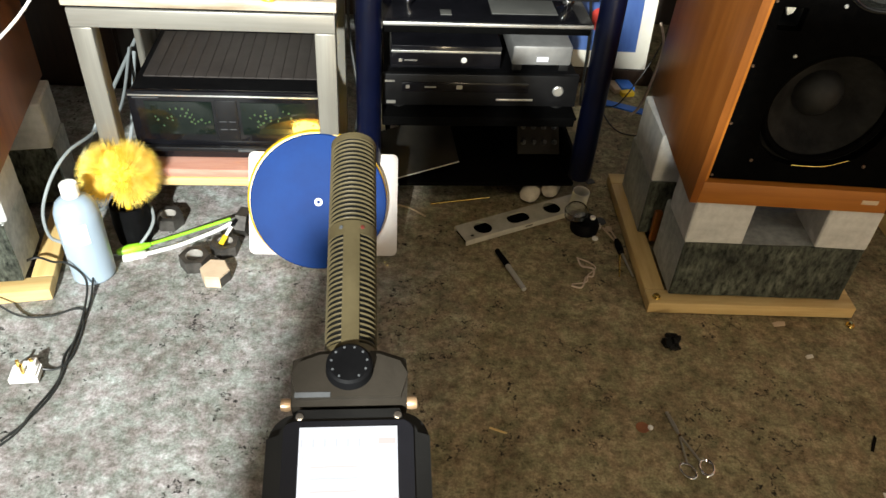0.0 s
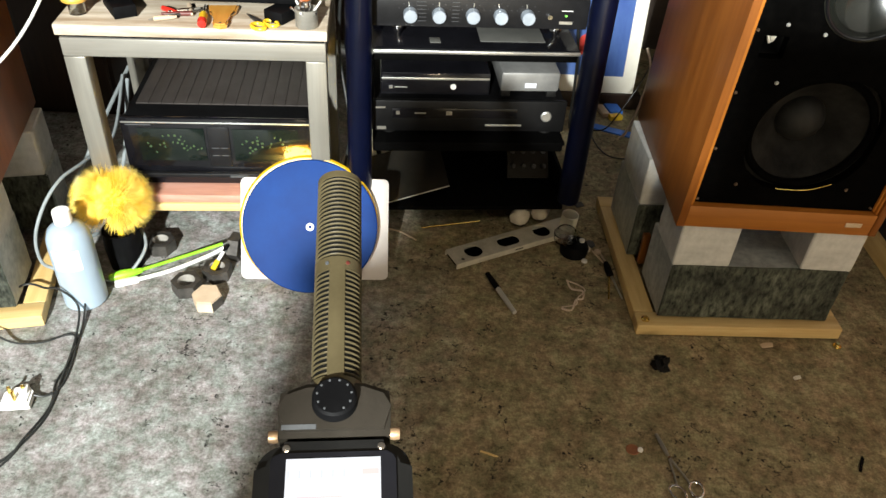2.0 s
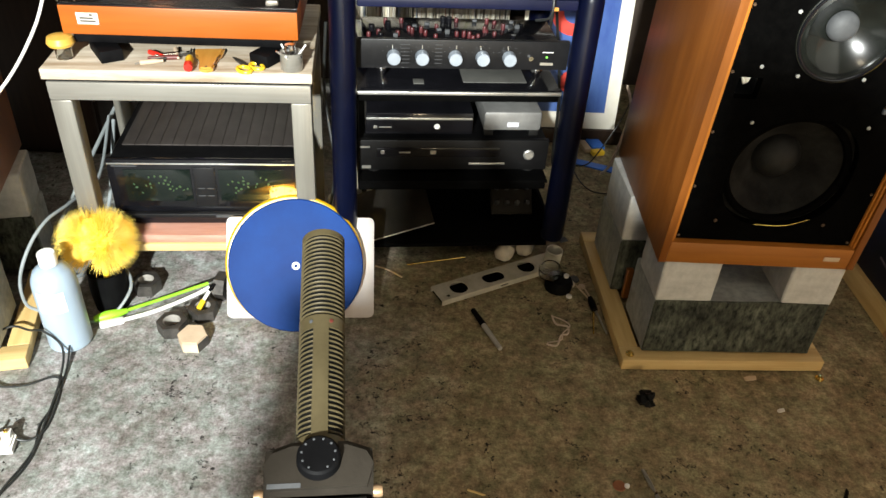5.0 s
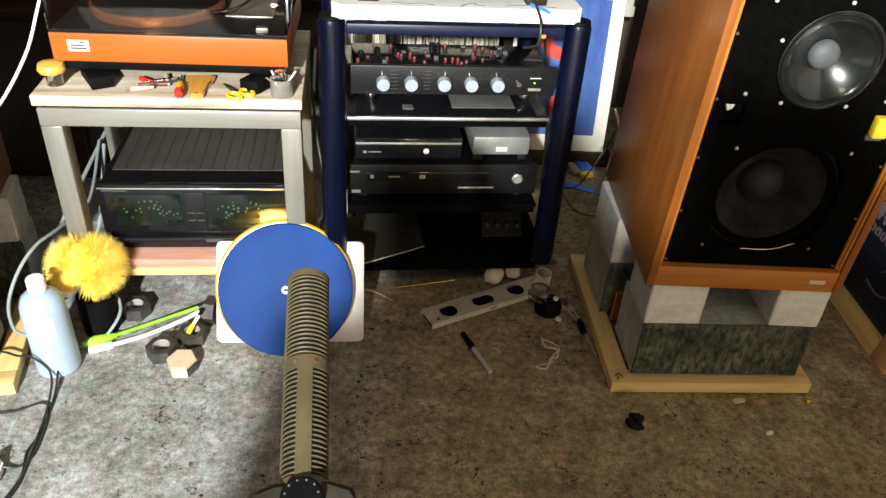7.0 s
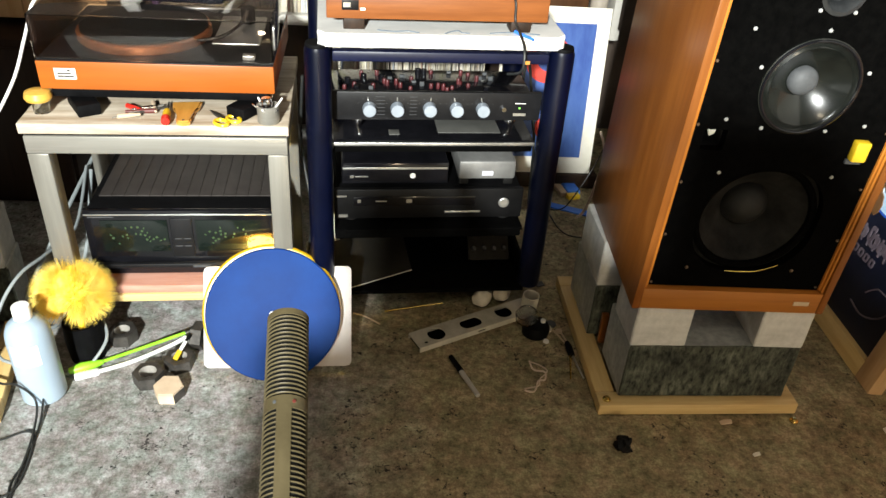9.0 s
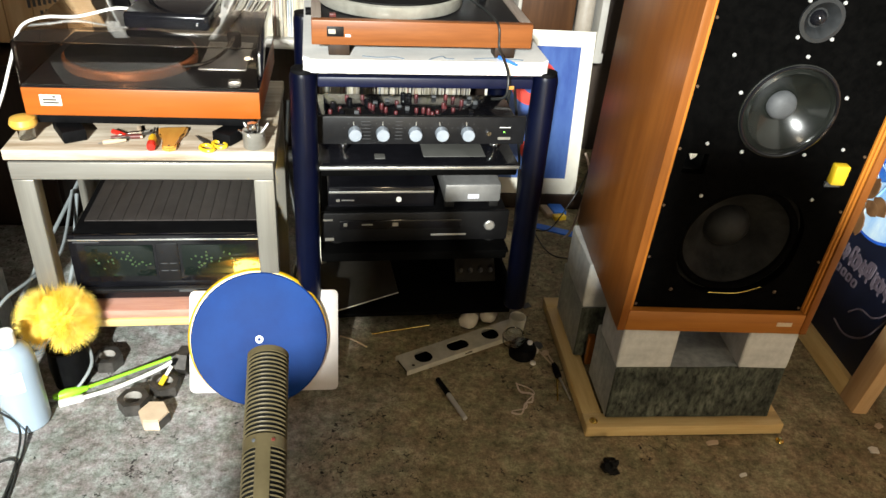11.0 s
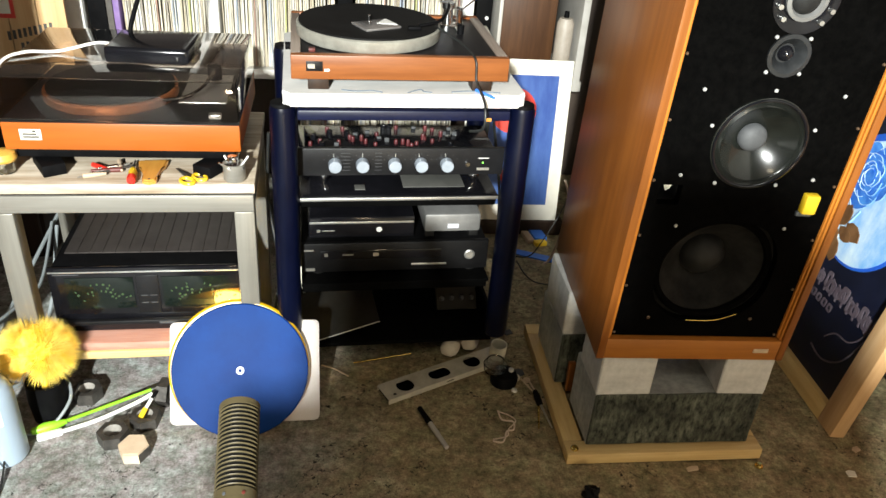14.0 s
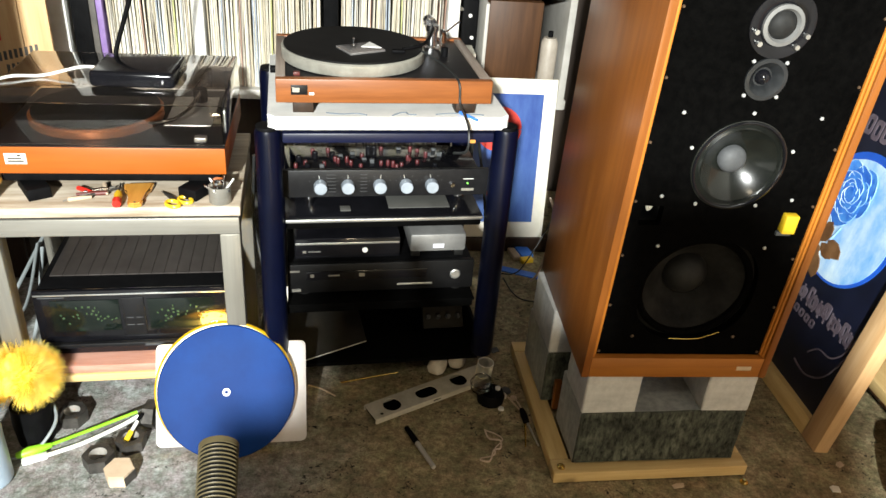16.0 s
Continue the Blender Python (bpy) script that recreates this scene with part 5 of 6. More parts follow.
for e in (0, 8):
    st_.faces.new((outer[0][e], outer[1][e], inner[1][e], inner[0][e]))
part("spine", st_, MIC, core, "smooth strip along the tube")
part("side_mark", lathe(B(), [(0, 0.0005), (0.0011, 0.0003), (0.0011, -0.001)], pose(-0.0055, 0.07, 0.0117, 0, -25), 14), DUST_CAP, core, "white channel mark")
part("side_mark", lathe(B(), [(0, 0.0005), (0.0011, 0.0003), (0.0011, -0.001)], pose(0.0055, 0.07, 0.0117, 0, 25), 14), DULL_RED, core, "red channel mark")
ba = part("capsule_base", prism(B(), [(-0.0262, -0.0262), (0.0262, -0.0262), (0.0268, -0.012), (0.0262, -0.0035), (0.014, 0.001), (-0.014, 0.001), (-0.0262, -0.0035), (-0.0268, -0.012)], -0.012, 0.012, None, 0.003), REC_BROWN, rc, "dark bronze capsule housing")
part("gain_dial", lathe(B(), [(0, 0.0062), (0.0094, 0.0062), (0.0106, 0.005), (0.011, 0.0), (0, 0)], pose(0.0, -0.0095, 0.0118, -6), 36), BLACK, ba, "black numbered dial")
for k in range(10):
    a = radians(-57 + 32.7 * k)
    part("dial_dot", lathe(B(), [(0, 0.0004), (0.0006, 0.0002), (0.0006, -0.0005)], pose(0.0082 * math.cos(a), -0.0089 + 0.0082 * math.sin(a), 0.0181 - 0.00086 * math.sin(a), -6), 8), DUST_CAP, ba)
part("logo", box(B(), -0.0245, -0.0085, -0.0232, -0.0208, 0.0119, 0.0123), DUST_CAP, ba, "raised logo shape")
for k in (-1, 1):
    part("side_peg", lathe(B(), [(0, 0), (0.0028, 0), (0.0032, 0.002), (0.0028, 0.0045), (0, 0.0045)], pose(k * 0.0262, -0.0245, 0.007, 0, 90 * k), 14), PEG, ba, "dull brass side peg")
bd = part("recorder_body", prism(B(), rounded(-0.0358, 0.0358, -0.165, -0.0285, 0.013, 8), -0.018, 0.0105, None, 0.005), REC_BLACK, rc, "black recorder body")
part("bezel", prism(B(), rounded(-0.0285, 0.0285, -0.085, -0.0345, 0.004), 0.0106, 0.0122, None, 0.0006), BLACK_GLOSS, bd)
sc = part("screen", box(B(), -0.0214, 0.0214, -0.0705, -0.0375, 0.0123, 0.0129), SCREEN, bd, "lit white screen")
for x0, x1, y0, y1, ma in ((0.013, 0.0205, -0.0455, -0.043, SCREEN_PINK), (0.006, 0.0216, -0.0718, -0.069, SCREEN_PINK), (-0.0215, -0.008, -0.0718, -0.0692, SCREEN_GREY), (-0.016, 0.004, -0.0555, -0.055, SCREEN_PINK), (-0.016, 0.004, -0.0605, -0.0601, SCREEN_GREY), (-0.016, 0.004, -0.066, -0.0655, SCREEN_PINK), (-0.0195, -0.0193, -0.07, -0.05, SCREEN_GREY)):
    part("screen_bar", box(B(), x0, x1, y0, y1, 0.01295, 0.0131), ma, sc)
for k in range(6):
    part("screen_bar", box(B(), -0.0205 + 0.005 * k, -0.0198 + 0.005 * k, -0.0465, -0.043, 0.01295, 0.0131), SCREEN_GREY, sc)
for k in (-1, 1):
    part("body_screw", lathe(B(), [(0, 0.0008), (0.0018, 0.0005), (0.002, -0.0005)], pose(k * 0.0218, -0.0318, 0.0106), 14), CHROME, bd, "silver screw")
sd = thing("microphone_stand", pose(0.02, 0.29, 0), "black stand that carries the recorder", "stand")
part("pole", rod(B(), (0, 0, 0.012), (0, 0.0, 0.8385), 0.008), BLACK, sd)
part("base", lathe(B(), [(0, 0), (0.1, 0), (0.1, 0.01), (0.02, 0.016), (0, 0.016)], None, 36), BLACK, sd)
part("head", box(B(), -0.014, 0.014, -0.014, 0.014, -0.008, 0.006, 0.003, m=pose(0, 0, 0.8405, 17)), BLACK, sd)

# ---- bottle, brush and cables ----
bt = thing("plastic_bottle", pose(-0.667, 1.385, 0), "milky plastic bottle with a white cap and blank label", "bottle")
part("bottle", lathe(B(), [(0, 0.001), (0.04, 0.001), (0.0445, 0.006), (0.0445, 0.155), (0.043, 0.176), (0.036, 0.195), (0.024, 0.206), (0.0155, 0.21), (0.0155, 0.217), (0, 0.217)], None, 40), FROST, bt)
part("cap", lathe(B(), [(0.0178, 0.212), (0.018, 0.214), (0.0175, 0.238), (0.0165, 0.24), (0, 0.24)], None, 28), WHITE, bt, "white screw cap")
lb_ = B()
for k in range(8):
    a0, a1 = radians(-120 + 9 * k), radians(-120 + 9 * (k + 1))
    vs = [lb_.verts.new((0.0449 * math.cos(a), 0.0449 * math.sin(a), z)) for a, z in ((a0, 0.115), (a1, 0.115), (a1, 0.165), (a0, 0.165))]
    lb_.faces.new(vs)
bmesh.ops.remove_doubles(lb_, verts=lb_.verts, dist=1e-6)
got = bmesh.ops.solidify(lb_, geom=list(lb_.faces), thickness=-0.0004)
part("label", lb_, WHITE, bt, "blank white label")

br = thing("round_brush", pose(-0.618, 1.515, 0), "bright yellow bristle brush standing in a black pot", "brush")
part("pot", lathe(B(), [(0, 0), (0.038, 0), (0.042, 0.05), (0.04, 0.1), (0.034, 0.1), (0.034, 0.02), (0, 0.018)], None, 28), BLACK, br, "black holder")
part("stem", rod(B(), (0, 0, 0.02), (0.0, 0.0, 0.2), 0.007), YELLOW, br)
core_ = B()
bmesh.ops.create_icosphere(core_, subdivisions=4, radius=0.056)
for v in core_.verts:
    v.co = v.co * (1 + 0.16 * noise.noise(v.co * 45)) * (0.72 if v.co.z < -0.02 and abs(v.co.x + 0.012) < 0.018 else 1) + Vector((0, 0, 0.178))
part("bristle_core", core_, mat("matted_yellow_fibre", (0.95, 0.56, 0.03), (1.0, 0.74, 0.12), 90, 0.8, 0, 0.6, 400, spec=0.05), br, "matted orange-yellow fibres")
fb = B()
rng = random.Random(5)
for k in range(8500):
    th, u = rng.uniform(0, 2 * math.pi), rng.uniform(-0.8, 1)
    d = Vector((math.sqrt(1 - u * u) * math.cos(th), math.sqrt(1 - u * u) * math.sin(th), u * 0.9))
    # two lobes with a notch below
    notch = max(0.0, 1 - abs(math.atan2(d.x, -d.z) + 0.2) / 0.45) if d.z < -0.2 else 0.0
    if rng.random() < notch * 0.85:
        continue
    n = 0.081 * rng.uniform(0.8, 1.05)
    c = Vector((0.009 if d.x > -0.1 else -0.011, 0, 0.178))
    d = (d + Vector((rng.gauss(0, 0.07), rng.gauss(0, 0.07), rng.gauss(0, 0.07)))).normalized()
    side = d.orthogonal().normalized() * 0.0006
    w = d.cross(side).normalized() * 0.0006
    tip, base = c + d * n, c + d * 0.04
    v = [fb.verts.new(base + side), fb.verts.new(base - side * 0.5 + w), fb.verts.new(base - side * 0.5 - w), fb.verts.new(tip)]
    fb.faces.new((v[0], v[1], v[3]))
    fb.faces.new((v[1], v[2], v[3]))
    fb.faces.new((v[2], v[0], v[3]))
tagged(part("bristles", fb, BRISTLE, br, "dense yellow bristles", smooth=False), kind="stuff")

solid("black_cable", cable(B(), [(-0.674, 0.938, 0.004), (-0.648, 0.982, 0.004), (-0.626, 1.055, 0.004), (-0.632, 1.154, 0.006), (-0.641, 1.255, 0.014), (-0.66, 1.33, 0.03), (-0.69, 1.335, 0.07), (-0.735, 1.36, 0.05), (-0.778, 1.37, 0.05), (-0.815, 1.33, 0.05), (-0.86, 1.3, 0.05)], 0.0025), BLACK_CABLE, "thin black cable looping over the floor", "cable")
solid("black_cable", cable(B(), [(-0.86, 1.26, 0.06), (-0.823, 1.25, 0.04), (-0.765, 1.235, 0.012), (-0.71, 1.245, 0.004), (-0.664, 1.27, 0.004), (-0.642, 1.255, 0.005), (-0.628, 1.19, 0.004), (-0.626, 1.13, 0.004), (-0.645, 1.105, 0.004), (-0.668, 1.1, 0.012)], 0.0023), BLACK_CABLE, "thin black cable leading to a plug", "cable")
solid("black_cable", cable(B(), [(-0.655, 1.36, 0.03), (-0.642, 1.29, 0.008), (-0.634, 1.2, 0.004), (-0.64, 1.14, 0.004), (-0.628, 1.08, 0.004), (-0.64, 1.0, 0.012), (-0.67, 0.93, 0.004), (-0.78, 0.84, 0.004)], 0.0022), BLACK_CABLE, "thin black cable looping over the floor", "cable")
pg = thing("mains_plug", pose(-0.69, 1.09, 0, 0, 0, 8), "white three-pin mains plug lying with its pins up", "plug")
part("body", prism(B(), [(-0.026, -0.022), (0.026, -0.022), (0.026, 0.012), (0.016, 0.024), (-0.016, 0.024), (-0.026, 0.012)], 0, 0.02, None, 0.004), WHITE, pg)
part("cable_grip", box(B(), 0.004, 0.02, 0.0, 0.02, 0.02, 0.03, 0.003), WHITE, pg)
for x, y in ((-0.012, 0.006), (0.012, 0.008)):
    part("pin", box(B(), x - 0.003, x + 0.003, y - 0.002, y + 0.002, 0.0195, 0.038, 0.0005), BRASS, pg)
part("pin", box(B(), -0.002, 0.002, -0.014, -0.006, 0.0195, 0.042, 0.0005), BRASS, pg)
solid("grey_cable", cable(B(), [(-0.72, 1.95, 0.26), (-0.69, 1.75, 0.2), (-0.70, 1.6, 0.22), (-0.72, 1.52, 0.225), (-0.745, 1.47, 0.19), (-0.765, 1.435, 0.13), (-0.765, 1.425, 0.07), (-0.745, 1.43, 0.045), (-0.70, 1.435, 0.02), (-0.64, 1.44, 0.008), (-0.6, 1.46, 0.012), (-0.568, 1.505, 0.05), (-0.585, 1.55, 0.07), (-0.625, 1.575, 0.075)], 0.0038), GREY_CABLE, "grey cable coiled between the table and the plinth", "cable")
solid("grey_cable", cable(B(), [(-0.72, 2.0, 0.26), (-0.74, 1.85, 0.2), (-0.79, 1.76, 0.1), (-0.8, 1.64, 0.05), (-0.75, 1.58, 0.02), (-0.71, 1.65, 0.01), (-0.7, 1.8, 0.1), (-0.71, 1.95, 0.25)], 0.0048), GREY_CABLE, "grey cable coiled between the table and the plinth", "cable")
gs = thing("green_handle", pose(-0.612, 1.455, 0), "lime green plastic tool with a long thin shaft", "tool")
part("grip", lathe(B(), [(0, -0.03), (0.007, -0.026), (0.0125, 0.0), (0.01, 0.025), (0.0055, 0.045), (0, 0.046)], between((0, 0, 0.0125), (0.2, 0.105, 0.0125)), 16), GREEN, gs)
part("shaft", cable(B(), [(0.03, 0.017, 0.012), (0.1, 0.06, 0.014), (0.205, 0.108, 0.03)], 0.004), GREEN, gs)
wc = thing("white_lead", pose(-0.61, 1.435, 0), "white plug lead lying on the floor", "cable")
part("plug_shell", box(B(), -0.012, 0.04, -0.008, 0.008, 0, 0.012, 0.003, m=pose(0, 0, 0, 0, 0, 24)), WHITE, wc)
part("lead", cable(B(), [(0.036, 0.016, 0.006), (0.1, 0.052, 0.006), (0.17, 0.1, 0.012), (0.205, 0.125, 0.02)], 0.005), WHITE, wc)


def hex_nut(m, r, h, hole, label, face=None):
    o = thing("hex_nut", m, label, "nut", "large nuts")
    b = B()
    outer = [(r * math.cos(radians(60 * k)), r * math.sin(radians(60 * k))) for k in range(6)]
    if hole:
        plate_with_holes(b, outer, [circle(0, 0, hole, 28)], 0, h)
        part("thread", lathe(B(), [(hole * 1.001, 0.001), (hole * 0.93, 0.004), (hole * 0.93, h - 0.004), (hole * 1.001, h - 0.0005)], None, 28), THREAD, o, "bright threaded bore")
    else:
        prism(b, outer, 0, h, None, 0.002)
        part("face", prism(B(), [(x * 0.95, y * 0.95) for x, y in outer], h - 0.001, h + 0.002, None, 0.0008), face, o, "tan worn face")
    body = part("body", b, IRON, o)
    if face:  # tan also covers the sides away from the disc; those facing it stay dark
        body.data.materials.append(face)
        for p in body.data.polygons:
            if p.normal.x < 0.2:
                p.material_index = 1
    return o


hex_nut(pose(-0.458, 1.428, 0, 0, 0, 10), 0.034, 0.03, 0.019, "large dark steel nut lying on the floor")
hex_nut(pose(-0.403, 1.483, 0, 0, 0, 25), 0.034, 0.028, 0.018, "large dark steel nut with a marker in its bore")
hex_nut(pose(-0.402, 1.386, 0, 4, 0, 0), 0.033, 0.03, 0, "large steel hexagon with a tan face", TAN)
hex_nut(pose(-0.383, 1.552, 0.034, 90, 0, 80), 0.034, 0.026, 0.012, "large dark steel nut standing on edge")
hex_nut(pose(-0.555, 1.57, 0, 0, 0, 5), 0.034, 0.03, 0.018, "large dark steel nut beside a black pot")
mk = thing("yellow_marker", pose(-0.403, 1.483, 0.02, 0, 0, 0), "short yellow and white marker resting in a nut", "pen")
part("tip", rod(B(), (-0.006, -0.012, 0.008), (0.002, 0.006, 0.018), 0.006), YELLOW, mk)
part("barrel", rod(B(), (0.002, 0.006, 0.018), (0.012, 0.026, 0.03), 0.0042), WHITE, mk)
part("end", rod(B(), (0.012, 0.026, 0.03), (0.02, 0.041, 0.038), 0.0038), BLACK, mk, "black end")
solid("glass_bead", lathe(B(), [(0, 0), (0.006, 0.002), (0.007, 0.005), (0.005, 0.009), (0, 0.01)], pose(-0.573, 1.609, 0), 14), glass("blue_glass", (0.5, 0.75, 0.9)), "tiny blue glass bead on the floor", "bead")

# ---- small things on the dark floor ----
ph = thing("slotted_metal_plate", pose(0.151, 1.541, 0, 0, 0, 27.5), "dull aluminium channel with three large holes on the floor", "bracket")
hol = [circle(0.062, 0.031, 0.023, 28), rounded(0.132, 0.192, 0.013, 0.049, 0.017, 6), circle(0.262, 0.033, 0.023, 28), circle(0.024, 0.014, 0.005, 12)]
part("top_face", plate_with_holes(B(), rounded(0, 0.345, 0, 0.062, 0.003, 2), hol, 0.012, 0.015), DULL_ALU, ph)
part("side_flange", plate_with_holes(B(), [(0, 0.0), (0.345, 0.0), (0.345, 0.0118), (0, 0.0118)], [rounded(0.165, 0.19, 0.004, 0.009, 0.002, 3)], -0.003, 0.0, pose(0, 0, 0, 90)), DULL_ALU, ph)
# black sheet stands in for the shade seen through the holes
part("shade_liner", box(B(), 0.004, 0.341, 0.004, 0.058, 0.0003, 0.002), SHADE_BLACK, ph, "black sheet for the shade inside the channel")
part("side_flange", box(B(), 0, 0.345, 0.059, 0.062, 0, 0.0118), DULL_ALU, ph)


def pebble(m, s, label):
    b = B()
    bmesh.ops.create_icosphere(b, subdivisions=2, radius=1)
    for v in b.verts:
        v.co = Vector((v.co.x * s[0], v.co.y * s[1], v.co.z * s[2])) * (1 + 0.22 * noise.noise(v.co * 1.7 + Vector(s) * 99)) + Vector((0, 0, s[2] * 0.9))
    return solid("stone", b, STONE, label, "stone", group="cream stones", m=m)


pebble(pose(0.317, 1.735, 0, 0, 0, 20), (0.027, 0.022, 0.03), "cream lump of stone beside the metal plate")
pebble(pose(0.373, 1.762, 0, 0, 0, 35), (0.027, 0.02, 0.029), "cream lump of stone beside the metal plate")
tu = B()
lathe(tu, [(0.0215, 0), (0.0215, 0.056), (0.019, 0.056), (0.019, 0.002), (0, 0.002), (0, 0)], None, 28)
solid("cardboard_tube", tu, OFFWHITE, "short cream tube standing on the floor", "tube", m=pose(0.437, 1.715, 0, 4, 3, 0))
jb = thing("glass_jar", pose(0.432, 1.628, 0), "small glass jar lying in a dark sleeve", "jar")
part("sleeve", lathe(B(), [(0, 0), (0.034, 0), (0.036, 0.018), (0.03, 0.03), (0, 0.03)], pose(0.012, 0, 0), 24), BLACK, jb, "black sleeve")
part("glass", lathe(B(), [(0, 0.031), (0.028, 0.031), (0.03, 0.05), (0.022, 0.062), (0.02, 0.06), (0.027, 0.05), (0.025, 0.034), (0, 0.034)], pose(-0.012, 0.01, 0), 24), CLEAR, jb)
part("lid_knob", lathe(B(), [(0, 0), (0.006, 0), (0.007, 0.006), (0, 0.008)], pose(0.03, 0.005, 0.03), 12), WHITE, jb)
for k, (x, y, r) in enumerate(((0.478, 1.64, 0.012), (0.49, 1.66, 0.014), (0.466, 1.59, 0.008), (0.505, 1.63, 0.01))):
    solid("scrap", lathe(B(), [(0, 0), (r, 0.001), (r * 0.9, 0.006), (0, 0.009)], pose(x, y, 0, 5, 3, 40 * k), 7), (STONE, DUST_CAP, WHITE, TAN)[k], "small scrap lying on the floor", "scrap", group="floor scraps")
pen = thing("felt_pen", pose(0.279, 1.391, 0, 0, 0, 23), "white felt pen with a black cap on the floor", "pen")
part("barrel", rod(B(), (0, 0, 0.0065), (0, 0.085, 0.0065), 0.0055, 0.0062), GREY_SHELF, pen)
part("cap", rod(B(), (0, 0.085, 0.007), (0, 0.142, 0.007), 0.0072, 0.006), BLACK, pen, "black cap")
solid("cord", cable(B(), [(0.414, 1.515, 0.003), (0.42, 1.485, 0.003), (0.446, 1.477, 0.003), (0.442, 1.451, 0.003), (0.426, 1.446, 0.003), (0.411, 1.411, 0.003), (0.388, 1.415, 0.003)], 0.0023), TAN_CORD, "short looped tan cord on the floor", "cord")
solid("cord", cable(B(), [(0.414, 1.513, 0.003), (0.438, 1.5, 0.003), (0.452, 1.48, 0.003), (0.43, 1.45, 0.006), (0.424, 1.43, 0.003), (0.39, 1.42, 0.003)], 0.0016), TAN_CORD, "short looped tan cord on the floor", "cord")
pr = thing("pliers", pose(0.52, 1.53, 0, 0, 0, 4), "small pliers with dark grips beside the pine frame", "pliers")
part("grip", lathe(B(), [(0, 0), (0.008, 0.003), (0.009, 0.03), (0.006, 0.05), (0, 0.05)], pose(0, 0.0, 0.009, -90), 14), BLACK, pr)
for k in (-1, 1):
    part("jaw", rod(B(), (0.003 * k, 0.002, 0.006), (0.016 * k - 0.006, -0.075, 0.004), 0.003, 0.0018), BRASS if k < 0 else ALU, pr)
    part("wire", rod(B(), (0.003 * k, 0.05, 0.006), (-0.015 + 0.008 * k, 0.1, 0.008), 0.0022), TAN, pr)
bl = B()
bmesh.ops.create_icosphere(bl, subdivisions=3, radius=0.018)
for v in bl.verts:
    v.co = v.co * (1 + 0.75 * noise.noise(v.co * 95)) + Vector((0, 0, 0.011))
    v.co.z = max(v.co.z * 0.9, 0.0)
solid("black_wad", bl, RUBBER, "small wad of black putty on the floor", "wad", m=pose(0.58, 1.247, 0))
hm = thing("forceps", pose(0.559, 0.945, 0, 0, 0, 13), "steel forceps with ring handles lying on the floor", "forceps")
for k in (-1, 1):
    part("finger_ring", ring(B(), 0.0125, 0.0022, pose(0.0185 * k, -0.005, 0.003, 0, 0, -20 * k) @ Matrix.Diagonal((1, 1.35, 1, 1)), 26, 8), CHROME, hm)
    part("shank", cable(B(), [(0.013 * k, 0.009, 0.003), (0.004 * k, 0.05, 0.003 + 0.0012 * k), (-0.002 * k, 0.085, 0.003), (-0.001 * k, 0.125, 0.003)], 0.0022), STEEL, hm)
part("pivot", lathe(B(), [(0, 0.006), (0.003, 0.0055), (0.0035, 0)], pose(0, 0.068, 0), 12), CHROME, hm)
for x, y, rz, a, b_, ma, lab in ((0.869, 1.231, 20, 0.018, 0.008, OFFWHITE, "pale paper chip on the floor"), (0.204, 1.008, -20, 0.035, 0.003, PINE, "wooden matchstick on the floor"), (0.914, 1.015, 60, 0.04, 0.006, BLACK, "thin black strip on the floor"), (0.487, 1.837, 30, 0.026, 0.02, DUST_CAP, "crumpled grey scrap beside the rack"), (1.206, 1.304, 0, 0.022, 0.018, OFFWHITE, "round white scrap on the floor"), (1.26, 1.38, 30, 0.02, 0.014, TAN, "small tan scrap on the floor"), (0.835, 1.325, 12, 0.03, 0.012, TAN, "small brown scrap against the pine frame")):
    solid("floor_scrap", prism(B(), [(-a / 2, -b_ / 2), (a * 0.35, -b_ * 0.6), (a / 2, b_ * 0.3), (-a * 0.1, b_ / 2), (-a / 2, b_ * 0.3)], 0.0, 0.003, None), ma, lab, "scrap", group="floor scraps", m=pose(x, y, 0, 0, 0, rz))
solid("rust_button", lathe(B(), [(0, 0.002), (0.012, 0.0015), (0.013, 0)], pose(0.478, 1.03, 0), 16), mat("rust", (0.2, 0.07, 0.03), (0.3, 0.12, 0.05), 60, 0.8), "small rusty spot of metal on the floor", "button")
solid("white_bead", lathe(B(), [(0, 0), (0.005, 0.001), (0.005, 0.005), (0, 0.007)], pose(0.492, 1.028, 0), 10), WHITE, "tiny white bead on the floor", "bead")
solid("thin_rod", rod(B(), (0.063, 1.698, 0.003), (0.213, 1.738, 0.003), 0.0026), BRASS, "thin brass rod lying before the rack", "rod")
solid("twig", cable(B(), [(-0.018, 1.688, 0.003), (0.015, 1.672, 0.004), (0.051, 1.645, 0.003)], 0.002), TAN, "thin brown twig on the floor", "twig")

# ---- record shelves and the back of the room ----
SY = 2.47
sh = thing("record_shelf", pose(0, SY, 0), "grey and white shelving packed with vinyl records", "shelf", kind="structure")
part("shelf_board", box(B(), -1.25, 0.765, 0.0, 0.36, 0.49, 0.52, 0.002), GREY_SHELF, sh)
part("upright", box(B(), -0.795, -0.735, -0.004, 0.36, 0.5205, 1.3, 0.002), WHITE_PAINT, sh)
part("upright", box(B(), -0.385, -0.352, 0.0, 0.36, 0.5205, 1.3, 0.002), WHITE_PAINT, sh)
part("upright", box(B(), 0.365, 0.40, -0.004, 0.36, 0.5205, 1.3, 0.002), WHITE_PAINT, sh)
part("upright", box(B(), 0.735, 0.757, -0.004, 0.36, 0.49, 1.3, 0.002), GREY_SHELF, sh)
part("shelf_foot", box(B(), 0.72, 0.764, 0.3, 0.36, 0.0, 0.4895, 0.002), DARK_WOOD, sh)
part("upright", box(B(), -0.005, 0.038, -0.002, 0.36, 0.5205, 1.3, 0.002), BLACK, sh)
